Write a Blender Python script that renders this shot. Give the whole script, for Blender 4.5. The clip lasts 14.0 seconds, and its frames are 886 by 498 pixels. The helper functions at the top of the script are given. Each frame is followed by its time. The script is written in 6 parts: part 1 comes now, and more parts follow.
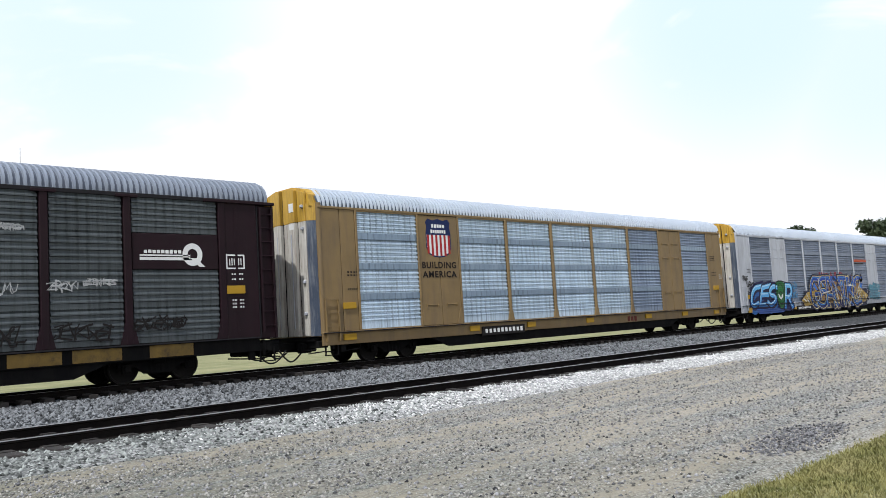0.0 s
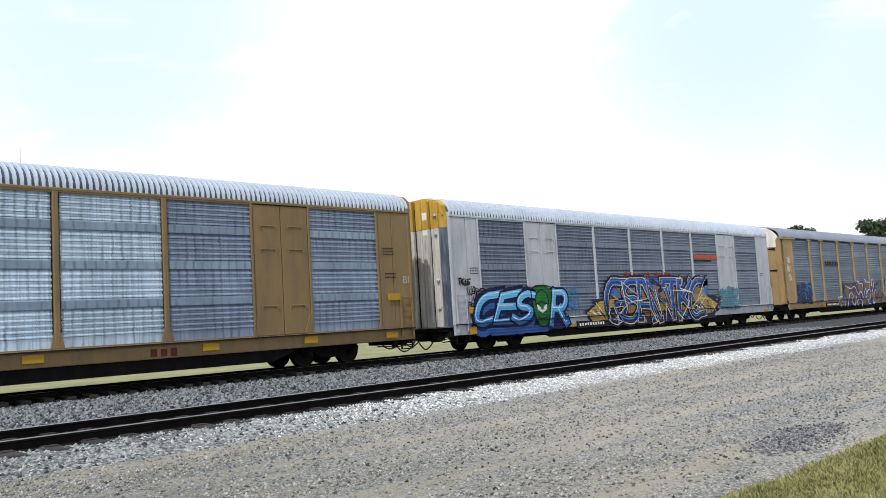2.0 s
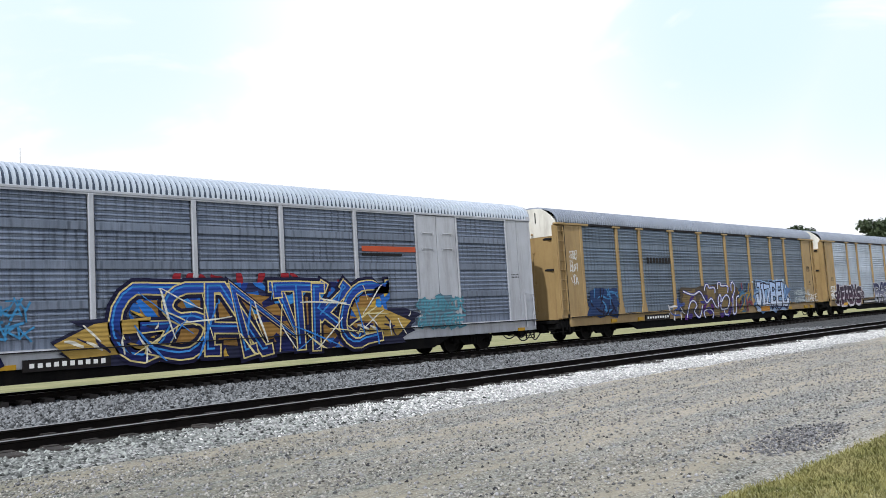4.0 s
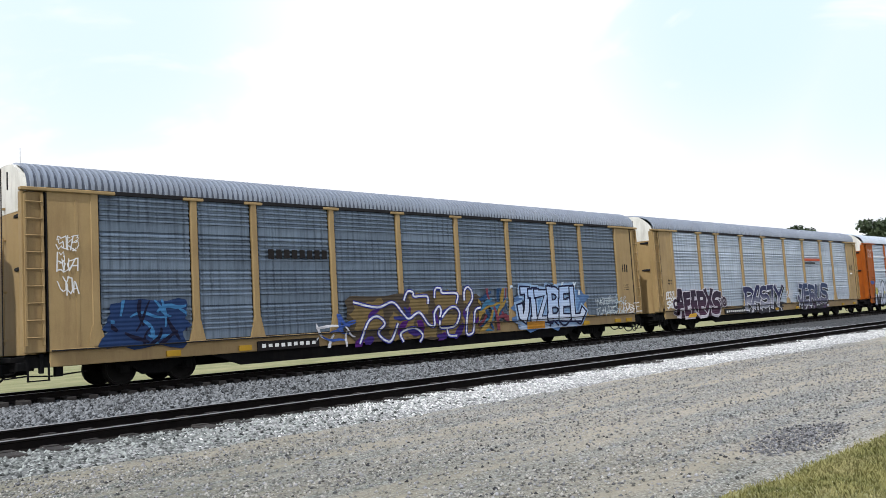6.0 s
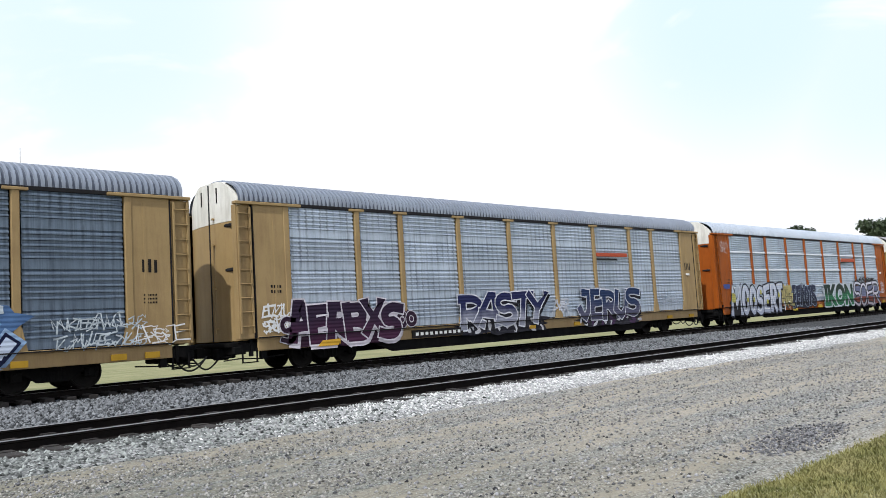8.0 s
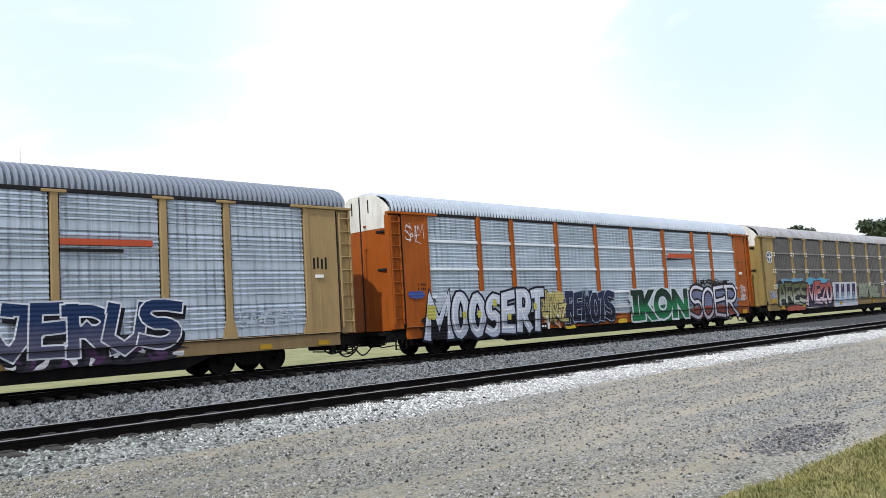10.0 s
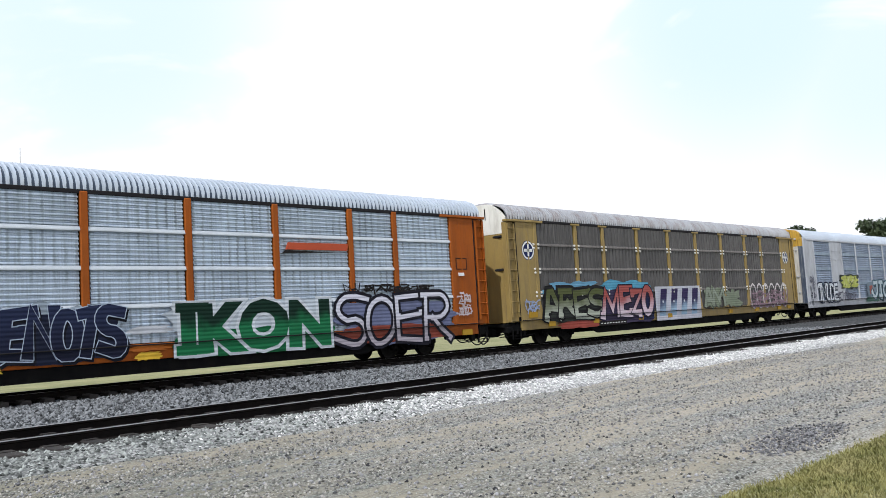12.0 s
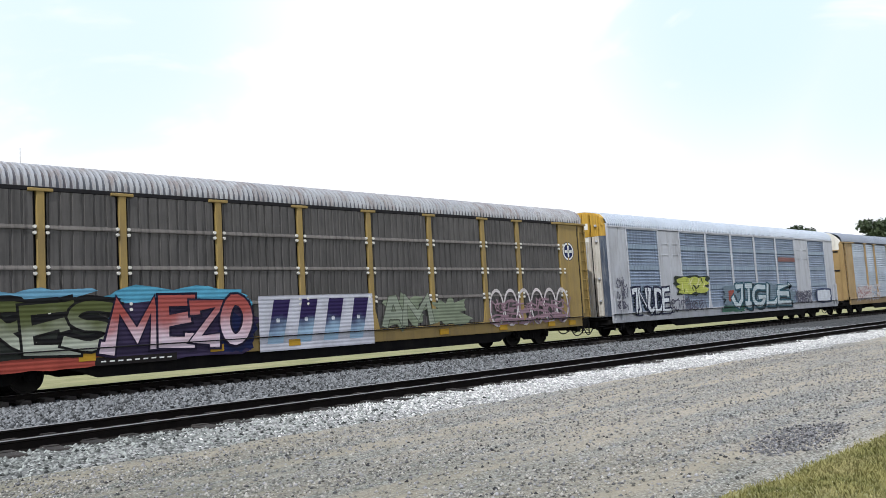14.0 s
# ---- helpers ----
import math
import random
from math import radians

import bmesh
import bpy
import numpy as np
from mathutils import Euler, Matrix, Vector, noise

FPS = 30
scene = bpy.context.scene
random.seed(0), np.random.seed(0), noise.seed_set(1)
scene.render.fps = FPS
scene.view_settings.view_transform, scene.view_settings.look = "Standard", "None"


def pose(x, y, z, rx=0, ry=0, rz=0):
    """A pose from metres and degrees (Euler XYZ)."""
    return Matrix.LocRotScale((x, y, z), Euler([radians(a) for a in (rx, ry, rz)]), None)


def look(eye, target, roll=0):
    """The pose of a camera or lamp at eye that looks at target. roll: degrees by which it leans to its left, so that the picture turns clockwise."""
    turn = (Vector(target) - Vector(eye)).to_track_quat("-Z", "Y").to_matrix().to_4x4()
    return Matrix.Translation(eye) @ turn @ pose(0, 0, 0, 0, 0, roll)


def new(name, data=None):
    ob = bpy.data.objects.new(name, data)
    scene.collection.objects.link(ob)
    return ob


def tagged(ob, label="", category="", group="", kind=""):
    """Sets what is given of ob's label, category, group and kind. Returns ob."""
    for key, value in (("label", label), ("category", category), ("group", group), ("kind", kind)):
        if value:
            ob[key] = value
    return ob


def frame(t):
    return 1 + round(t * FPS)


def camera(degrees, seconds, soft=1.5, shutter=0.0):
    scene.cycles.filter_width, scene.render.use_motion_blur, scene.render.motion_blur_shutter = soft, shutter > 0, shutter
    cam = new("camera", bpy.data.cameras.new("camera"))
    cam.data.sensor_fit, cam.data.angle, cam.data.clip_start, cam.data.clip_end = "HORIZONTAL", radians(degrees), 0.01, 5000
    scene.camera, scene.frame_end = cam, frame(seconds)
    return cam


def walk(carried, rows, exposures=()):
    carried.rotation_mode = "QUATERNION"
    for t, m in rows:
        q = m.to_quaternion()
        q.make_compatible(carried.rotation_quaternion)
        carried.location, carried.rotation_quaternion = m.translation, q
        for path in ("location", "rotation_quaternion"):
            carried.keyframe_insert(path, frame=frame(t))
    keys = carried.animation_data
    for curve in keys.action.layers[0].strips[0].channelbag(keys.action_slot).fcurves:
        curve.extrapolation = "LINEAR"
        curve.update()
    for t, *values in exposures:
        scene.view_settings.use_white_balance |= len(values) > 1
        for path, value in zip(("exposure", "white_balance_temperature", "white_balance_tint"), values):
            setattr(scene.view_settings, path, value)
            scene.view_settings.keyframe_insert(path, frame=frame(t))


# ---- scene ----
cam = camera(56.0, 14.0, soft=0.85)
HEAD = pose(0, 0, 1.427, 95.034, 3.469, -44.729)
walk(cam, [(0, HEAD), (14.0, HEAD)], exposures=[(0, -0.25, 6050, 9.5), (14.0, -0.25, 6050, 9.5)])

RAIL = 0.30            # railhead height over the gravel road
TRAIN_Y = 22.70        # centre line of the track that carries the train
NEAR_Y = 12.05         # centre line of the empty track
TAU = 2 * math.pi

# way of the train to the left, in metres from its first place
TRAVEL = [(0, 0), (0.5, 5.85), (1.0, 11.06), (1.5, 16.92), (2.0, 22.78), (2.5, 28.0), (3.0, 33.75), (3.5, 39.05),
          (4.0, 44.83), (4.2, 46.93), (6.3, 69.76), (6.5, 72.46), (7.0, 77.71), (7.5, 83.44), (8.0, 88.64), (8.2, 91.23),
          (10.3, 114.82), (10.5, 117.06), (11.0, 122.91), (11.5, 128.18), (12.0, 133.97), (12.5, 139.16), (13.0, 144.91),
          (13.5, 150.7), (14.0, 155.9)]

# ---------------------------------------------------------------- light
SUN = Vector((-0.52, -0.21, 0.83)).normalized()
sun = new("sun", bpy.data.lights.new("sun", "SUN"))
sun.data.energy, sun.data.angle, sun.data.color = 4.9, radians(0.5), (1.0, 0.96, 0.90)
sun.matrix_world = look(SUN * 50, (0, 0, 0))

world = bpy.data.worlds.new("sky")
scene.world = world
world.use_nodes = True
wn, wl = world.node_tree.nodes, world.node_tree.links
wn.clear()
sky = wn.new("ShaderNodeTexSky")
sky.sky_type, sky.sun_disc = "NISHITA", False
sky.sun_elevation, sky.sun_rotation = math.asin(SUN.z), math.atan2(SUN.x, SUN.y)
sky_bg = wn.new("ShaderNodeBackground")
sky_bg.inputs["Strength"].default_value = 0.15
cloud_bg = wn.new("ShaderNodeBackground")
cloud_bg.inputs["Color"].default_value = (0.955, 1.0, 1.01, 1)
cloud_bg.inputs["Strength"].default_value = 1.27
coord = wn.new("ShaderNodeTexCoord")
shift = wn.new("ShaderNodeMapping")
shift.inputs["Location"].default_value = (0.35, 0.1, 0.0)
shift.inputs["Scale"].default_value = (1.0, 1.0, 2.2)
cloud = wn.new("ShaderNodeTexNoise")
cloud.inputs["Scale"].default_value, cloud.inputs["Detail"].default_value = 3.6, 8.0
cloud.inputs["Roughness"].default_value, cloud.inputs["Distortion"].default_value = 0.55, 0.6


def world_math(op, a, b):
    node = wn.new("ShaderNodeMath")
    node.operation, node.use_clamp = op, True
    for k, value in enumerate((a, b)):
        if isinstance(value, float):
            node.inputs[k].default_value = value
        else:
            wl.new(value, node.inputs[k])
    return node.outputs[0]


def world_range(value, lo, hi, to_lo, to_hi):
    node = wn.new("ShaderNodeMapRange")
    node.interpolation_type = "SMOOTHSTEP"
    for key, number in (("From Min", lo), ("From Max", hi), ("To Min", to_lo), ("To Max", to_hi)):
        node.inputs[key].default_value = number
    wl.new(value, node.inputs["Value"])
    return node.outputs["Result"]


wl.new(coord.outputs["Generated"], shift.inputs["Vector"])
wl.new(shift.outputs["Vector"], cloud.inputs["Vector"])
split = wn.new("ShaderNodeSeparateXYZ")
wl.new(coord.outputs["Generated"], split.inputs["Vector"])
cover = world_range(cloud.outputs["Fac"], 0.42, 0.60, 0.08, 0.95)
haze = world_range(split.outputs["Z"], 0.36, 0.60, 1.0, 0.0)
cover = world_math("MAXIMUM", cover, haze)
# thin places in the cloud, where the blue behind tints it
thin = None
for way, near, far_off, depth in (((0.36, 0.86, 0.37), 0.972, 1.0, 0.75), ((0.86, 0.38, 0.33), 0.978, 1.0, 0.85), ((0.93, 0.26, 0.26), 0.985, 1.0, 0.7)):
    dot = wn.new("ShaderNodeVectorMath")
    dot.operation = "DOT_PRODUCT"
    dot.inputs[1].default_value = Vector(way).normalized()
    wl.new(coord.outputs["Generated"], dot.inputs[0])
    gap = world_math("MULTIPLY", world_range(dot.outputs["Value"], near, far_off, 0.0, depth), world_range(cloud.outputs["Fac"], 0.45, 0.58, 1.0, 0.0))
    thin = gap if thin is None else world_math("MAXIMUM", thin, gap)
hue = wn.new("ShaderNodeMix")
hue.data_type = "RGBA"
hue.inputs[6].default_value, hue.inputs[7].default_value = (1.02, 1.0, 0.99, 1), (0.73, 0.88, 0.91, 1)
wl.new(thin, hue.inputs[0])
wl.new(hue.outputs[2], cloud_bg.inputs["Color"])
blend = wn.new("ShaderNodeMixShader")
wout = wn.new("ShaderNodeOutputWorld")
for a, b in ((sky.outputs["Color"], sky_bg.inputs["Color"]), (cover, blend.inputs["Fac"]),
             (sky_bg.outputs["Background"], blend.inputs[1]), (cloud_bg.outputs["Background"], blend.inputs[2]),
             (blend.outputs["Shader"], wout.inputs["Surface"])):
    wl.new(a, b)


# ---------------------------------------------------------------- materials
def material(name, dark, light, rough=0.7, metal=0.0, scale=3.0, stretch=(1, 1, 1), grime=None, grime_amount=0.4,
             grime_stretch=(1.2, 1.2, 0.18), bump=0.15, grain=40.0, rib=0.0, random=0.0, shine=0.4, plaid=0.0):
    """A worn surface: two scales of colour, streaks of grime, fine relief."""
    m = bpy.data.materials.new(name)
    m.use_nodes = True
    n, l = m.node_tree.nodes, m.node_tree.links
    b = n["Principled BSDF"]
    b.inputs["Roughness"].default_value, b.inputs["Metallic"].default_value = rough, metal
    b.inputs["Specular IOR Level"].default_value = shine
    tc = n.new("ShaderNodeTexCoord")

    def noisy(sc, st, detail=5.0, ro=0.6):
        mp = n.new("ShaderNodeMapping")
        mp.inputs["Scale"].default_value = st
        tx = n.new("ShaderNodeTexNoise")
        tx.inputs["Scale"].default_value, tx.inputs["Detail"].default_value, tx.inputs["Roughness"].default_value = sc, detail, ro
        l.new(tc.outputs["Object"], mp.inputs["Vector"])
        l.new(mp.outputs["Vector"], tx.inputs["Vector"])
        return tx.outputs["Fac"]

    def mix(fac, a, c, blend_type="MIX"):
        mx = n.new("ShaderNodeMix")
        mx.data_type, mx.blend_type = "RGBA", blend_type
        for value, slot in ((fac, 0), (a, 6), (c, 7)):
            if isinstance(value, bpy.types.NodeSocket):
                l.new(value, mx.inputs[slot])
            else:
                mx.inputs[slot].default_value = value if slot == 0 else (*value, 1)
        return mx.outputs[2]

    def spread(fac, lo, hi):
        mr = n.new("ShaderNodeMapRange")
        mr.inputs["From Min"].default_value, mr.inputs["From Max"].default_value = lo, hi
        l.new(fac, mr.inputs["Value"])
        return mr.outputs["Result"]

    color = mix(spread(noisy(scale, stretch), 0.3, 0.7), dark, light)
    fine = noisy(grain, (1, 1, 1), 3.0)
    color = mix(0.25, color, mix(fine, tuple(c * 0.55 for c in dark), tuple(min(1, c * 1.35) for c in light)))
    if grime:
        streak = spread(noisy(2.3, grime_stretch, 6.0, 0.7), 0.47, 0.72)
        sc = n.new("ShaderNodeMath")
        sc.operation = "MULTIPLY"
        sc.inputs[1].default_value = grime_amount
        l.new(streak, sc.inputs[0])
        color = mix(sc.outputs[0], color, grime)
    if plaid:
        rows = n.new("ShaderNodeTexWave")
        rows.bands_direction = "X"
        rows.inputs["Scale"].default_value, rows.inputs["Distortion"].default_value = TAU / (20 * plaid), 1.2
        rows.inputs["Detail"].default_value, rows.inputs["Detail Scale"].default_value = 2.0, 3.0
        l.new(tc.outputs["Object"], rows.inputs["Vector"])
        line = spread(rows.outputs["Fac"], 0.30, 0.0)
        cutoff = n.new("ShaderNodeMath")
        cutoff.operation = "MULTIPLY"
        l.new(line, cutoff.inputs[0])
        l.new(spread(noisy(1.1, (1, 1, 1), 4.0), 0.35, 0.65), cutoff.inputs[1])
        color = mix(cutoff.outputs[0], color, tuple(v * 0.58 for v in dark))
    if random:
        info = n.new("ShaderNodeObjectInfo")
        hsv = n.new("ShaderNodeHueSaturation")
        mr = n.new("ShaderNodeMapRange")
        mr.inputs["To Min"].default_value, mr.inputs["To Max"].default_value = 1 - random, 1 + random
        l.new(info.outputs["Random"], mr.inputs["Value"])
        l.new(mr.outputs["Result"], hsv.inputs["Value"])
        l.new(color, hsv.inputs["Color"])
        color = hsv.outputs["Color"]
    l.new(color, b.inputs["Base Color"])
    rr = n.new("ShaderNodeMapRange")
    rr.inputs["To Min"].default_value, rr.inputs["To Max"].default_value = max(0.05, rough - 0.12), min(1, rough + 0.12)
    l.new(fine, rr.inputs["Value"])
    l.new(rr.outputs["Result"], b.inputs["Roughness"])
    height = fine
    if rib:
        wave = n.new("ShaderNodeTexWave")
        wave.bands_direction = "Z"
        wave.inputs["Scale"].default_value = TAU / (20 * rib)
        l.new(tc.outputs["Object"], wave.inputs["Vector"])
        add = n.new("ShaderNodeMath")
        add.inputs[1].default_value = 0.0
        l.new(wave.outputs["Fac"], add.inputs[0])
        height = add.outputs[0]
    if bump:
        bp = n.new("ShaderNodeBump")
        bp.inputs["Strength"].default_value, bp.inputs["Distance"].default_value = (0.22, 0.03) if rib else (bump, 0.02)
        l.new(height, bp.inputs["Height"])
        l.new(bp.outputs["Normal"], b.inputs["Normal"])
    return m


def stones(name, dark, light, size, bump, patch=None, patch_scale=0.25, low_x_tint=None):
    """Loose stone: cells of many shades, each a small mound, with broad patches."""
    m = bpy.data.materials.new(name)
    m.use_nodes = True
    n, l = m.node_tree.nodes, m.node_tree.links
    b = n["Principled BSDF"]
    b.inputs["Roughness"].default_value = 0.95
    b.inputs["Specular IOR Level"].default_value = 0.15
    tc = n.new("ShaderNodeTexCoord")
    cell = n.new("ShaderNodeTexVoronoi")
    cell.inputs["Scale"].default_value = 1 / size
    l.new(tc.outputs["Object"], cell.inputs["Vector"])
    sep = n.new("ShaderNodeSeparateColor")
    l.new(cell.outputs["Color"], sep.inputs["Color"])
    mx = n.new("ShaderNodeMix")
    mx.data_type = "RGBA"
    mx.inputs[6].default_value, mx.inputs[7].default_value = (*dark, 1), (*light, 1)
    l.new(sep.outputs[0], mx.inputs[0])
    color = mx.outputs[2]
    # cell edges are painted darker, as shade in the gaps between stones
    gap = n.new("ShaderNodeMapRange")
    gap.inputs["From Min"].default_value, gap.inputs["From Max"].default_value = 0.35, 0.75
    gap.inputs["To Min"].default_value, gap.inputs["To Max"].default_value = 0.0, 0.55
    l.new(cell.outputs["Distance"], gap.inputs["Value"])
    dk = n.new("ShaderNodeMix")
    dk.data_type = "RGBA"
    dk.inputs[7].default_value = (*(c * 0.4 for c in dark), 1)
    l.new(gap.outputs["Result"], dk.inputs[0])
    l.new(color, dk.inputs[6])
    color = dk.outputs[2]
    if patch:
        mp = n.new("ShaderNodeMapping")
        mp.inputs["Scale"].default_value = (0.14, 1.5, 1)
        no = n.new("ShaderNodeTexNoise")
        no.inputs["Scale"].default_value, no.inputs["Detail"].default_value, no.inputs["Roughness"].default_value = patch_scale, 8.0, 0.65
        l.new(tc.outputs["Object"], mp.inputs["Vector"])
        l.new(mp.outputs["Vector"], no.inputs["Vector"])
        mr = n.new("ShaderNodeMapRange")
        mr.inputs["From Min"].default_value, mr.inputs["From Max"].default_value = 0.38, 0.60
        mr.inputs["To Max"].default_value = 0.80
        l.new(no.outputs["Fac"], mr.inputs["Value"])
        pm = n.new("ShaderNodeMix")
        pm.data_type = "RGBA"
        pm.inputs[7].default_value = (*patch, 1)
        l.new(mr.outputs["Result"], pm.inputs[0])
        l.new(color, pm.inputs[6])
        color = pm.outputs[2]
    # colour is multiplied darker towards low x, along a noisy border
    if low_x_tint:
        sx = n.new("ShaderNodeSeparateXYZ")
        l.new(tc.outputs["Object"], sx.inputs["Vector"])
        wander = n.new("ShaderNodeTexNoise")
        wander.inputs["Scale"].default_value, wander.inputs["Detail"].default_value = 0.8, 7.0
        l.new(tc.outputs["Object"], wander.inputs["Vector"])
        shifted = n.new("ShaderNodeMath")
        shifted.operation = "MULTIPLY_ADD"
        shifted.inputs[1].default_value = 7.0
        l.new(wander.outputs["Fac"], shifted.inputs[0])
        l.new(sx.outputs["X"], shifted.inputs[2])
        fr = n.new("ShaderNodeMapRange")
        fr.inputs["From Min"].default_value, fr.inputs["From Max"].default_value = 6.5, 12.5
        fr.inputs["To Min"].default_value, fr.inputs["To Max"].default_value = 0.75, 0.0
        l.new(shifted.outputs[0], fr.inputs["Value"])
        fm = n.new("ShaderNodeMix")
        fm.data_type, fm.blend_type = "RGBA", "MULTIPLY"
        fm.inputs[7].default_value = (*low_x_tint, 1)
        l.new(fr.outputs["Result"], fm.inputs[0])
        l.new(color, fm.inputs[6])
        color = fm.outputs[2]
    l.new(color, b.inputs["Base Color"])
    bp = n.new("ShaderNodeBump")
    bp.invert = True
    bp.inputs["Strength"].default_value, bp.inputs["Distance"].default_value = bump, size * 0.6
    l.new(cell.outputs["Distance"], bp.inputs["Height"])
    l.new(bp.outputs["Normal"], b.inputs["Normal"])
    return m


def pebble(name, dark, light):
    """Loose stones that differ one by one."""
    m = bpy.data.materials.new(name)
    m.use_nodes = True
    n, l = m.node_tree.nodes, m.node_tree.links
    b = n["Principled BSDF"]
    b.inputs["Roughness"].default_value = 0.9
    b.inputs["Specular IOR Level"].default_value = 0.2
    geo = n.new("ShaderNodeNewGeometry")
    mx = n.new("ShaderNodeMix")
    mx.data_type = "RGBA"
    mx.inputs[6].default_value, mx.inputs[7].default_value = (*dark, 1), (*light, 1)
    l.new(geo.outputs["Random Per Island"], mx.inputs[0])
    l.new(mx.outputs[2], b.inputs["Base Color"])
    return m


def paint(name, c, rough=0.55, rib=0.0, second=None, scale=1.5):
    """Sprayed or brushed paint, a little uneven."""
    lo = tuple(v * 0.8 for v in c)
    return material(name, second or lo, c, rough, 0.0, scale, (1, 1, 1), None, bump=0.05, rib=rib, shine=0.12)


GRIME = (0.09, 0.07, 0.055)
M = {
    "ochre": material("ochre_paint", (0.1695, 0.113, 0.0452), (0.2203, 0.1469, 0.05989), 0.6, scale=1.2, grime=GRIME, grime_amount=0.5),
    "tan": material("tan_paint", (0.2712, 0.1865, 0.07684), (0.3503, 0.2429, 0.1073), 0.6, scale=1.2, grime=(0.16, 0.09, 0.04), grime_amount=0.45),
    "mustard": material("mustard_paint", (0.2429, 0.1695, 0.05085), (0.3051, 0.2147, 0.0678), 0.6, scale=1.2, grime=GRIME, grime_amount=0.45),
    "orange": material("orange_paint", (0.27, 0.062, 0.006), (0.34, 0.088, 0.010), 0.6, scale=1.0, grime=(0.10, 0.035, 0.01), grime_amount=0.5, shine=0.15),
    "maroon": material("maroon_paint", (0.010, 0.004, 0.007), (0.019, 0.0075, 0.011), 0.6, scale=1.2, grime=(0.015, 0.011, 0.011), grime_amount=0.5, shine=0.15),
    "silver": material("aluminium_paint", (0.3616, 0.3785, 0.4181), (0.452, 0.4689, 0.5085), 0.45, 0.15, scale=1.0, grime=(0.16, 0.15, 0.15), grime_amount=0.5),
    "cream": material("weathered_white_paint", (0.62, 0.61, 0.55), (0.74, 0.73, 0.68), 0.6, scale=1.4, grime=(0.22, 0.19, 0.15), grime_amount=0.5),
    "stained": material("rust_stained_white_paint", (0.42, 0.40, 0.36), (0.58, 0.56, 0.51), 0.55, scale=1.6, grime=(0.13, 0.085, 0.055), grime_amount=0.85, grime_stretch=(6.0, 6.0, 0.25)),
    "gold": material("yellow_end_paint", (0.42, 0.25, 0.028), (0.52, 0.32, 0.045), 0.5, scale=1.4, grime=(0.10, 0.06, 0.02), grime_amount=0.7, grime_stretch=(5, 5, 0.3)),
    "slate": material("dull_blue_steel", (0.025, 0.035, 0.06), (0.075, 0.095, 0.135), 0.45, 0.2, scale=2.2, stretch=(1, 1, 0.4), grime=(0.34, 0.34, 0.33), grime_amount=0.6, grime_stretch=(4, 4, 0.3)),
    "roof_bright": material("galvanised_roof", (0.462, 0.517, 0.594), (0.572, 0.627, 0.704), 0.42, 0.3, scale=0.6, grime=(0.38, 0.40, 0.43), grime_amount=0.3, bump=0.05),
    "roof_grey": material("dull_galvanised_roof", (0.22, 0.25, 0.31), (0.30, 0.335, 0.40), 0.5, 0.3, scale=0.6, grime=(0.22, 0.23, 0.25), grime_amount=0.4, bump=0.05),
    "roof_rusty": material("stained_roof", (0.34, 0.35, 0.38), (0.48, 0.49, 0.51), 0.5, 0.3, scale=0.8, grime=(0.20, 0.13, 0.10), grime_amount=0.7, grime_stretch=(1.5, 0.5, 0.5), bump=0.05),
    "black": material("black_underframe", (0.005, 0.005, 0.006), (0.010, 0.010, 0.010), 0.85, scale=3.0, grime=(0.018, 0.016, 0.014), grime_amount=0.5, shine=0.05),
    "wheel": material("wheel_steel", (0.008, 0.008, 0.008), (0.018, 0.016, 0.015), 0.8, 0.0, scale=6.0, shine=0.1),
    "rubber": material("hose_rubber", (0.010, 0.010, 0.010), (0.02, 0.02, 0.02), 0.6, scale=5.0),
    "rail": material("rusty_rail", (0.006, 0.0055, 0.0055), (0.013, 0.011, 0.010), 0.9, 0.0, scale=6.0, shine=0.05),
    "railhead": material("worn_railhead", (0.30, 0.29, 0.28), (0.42, 0.41, 0.40), 0.4, 0.8, scale=4.0, stretch=(0.2, 1, 1)),
    "tie": material("weathered_tie", (0.013, 0.012, 0.011), (0.036, 0.031, 0.028), 0.9, scale=5.0, stretch=(3, 0.4, 1), random=0.3, bump=0.5),
    # near-black for slots, gaps and decks; elsewhere it stands in for shade
    "dark": material("dark_parts_and_shade", (0.012, 0.012, 0.014), (0.025, 0.024, 0.026), 0.8, scale=2.0, shine=0.1),
    "navy": paint("navy_paint", (0.015, 0.025, 0.09)), "white": paint("white_paint", (0.78, 0.78, 0.76)),
    "red": paint("red_paint", (0.38, 0.03, 0.03)), "yellow": paint("yellow_label", (0.42, 0.25, 0.025)),
    "ink": paint("black_lettering", (0.015, 0.013, 0.013)), "brick_red": paint("orange_red_paint", (0.48, 0.09, 0.04)),
}


def screen_material(name, dark, light, metal, rough, grime_amount=0.6, plaid=0.26):
    return material(name, dark, light, rough, metal, 1.6, (1.2, 1.0, 0.6), tuple(v * 0.45 for v in dark), grime_amount,
                    (11.0, 1.0, 0.30), bump=0.25, grain=60.0, random=0.10, plaid=plaid)


M["scr_bright"] = screen_material("bright_screen", (0.396, 0.504, 0.636), (0.624, 0.744, 0.888), 0.45, 0.34, 0.7)
M["scr_blue"] = screen_material("blue_grey_screen", (0.174, 0.222, 0.306), (0.288, 0.354, 0.468), 0.4, 0.42)
M["scr_dusk"] = screen_material("dull_blue_grey_screen", (0.1176, 0.1464, 0.204), (0.204, 0.2424, 0.3192), 0.35, 0.42)
M["scr_grey"] = screen_material("grey_screen", (0.1056, 0.1416, 0.192), (0.168, 0.216, 0.2784), 0.4, 0.45)
M["scr_pale"] = screen_material("pale_screen", (0.36, 0.42, 0.504), (0.516, 0.582, 0.672), 0.45, 0.42, 0.5, 0.27)
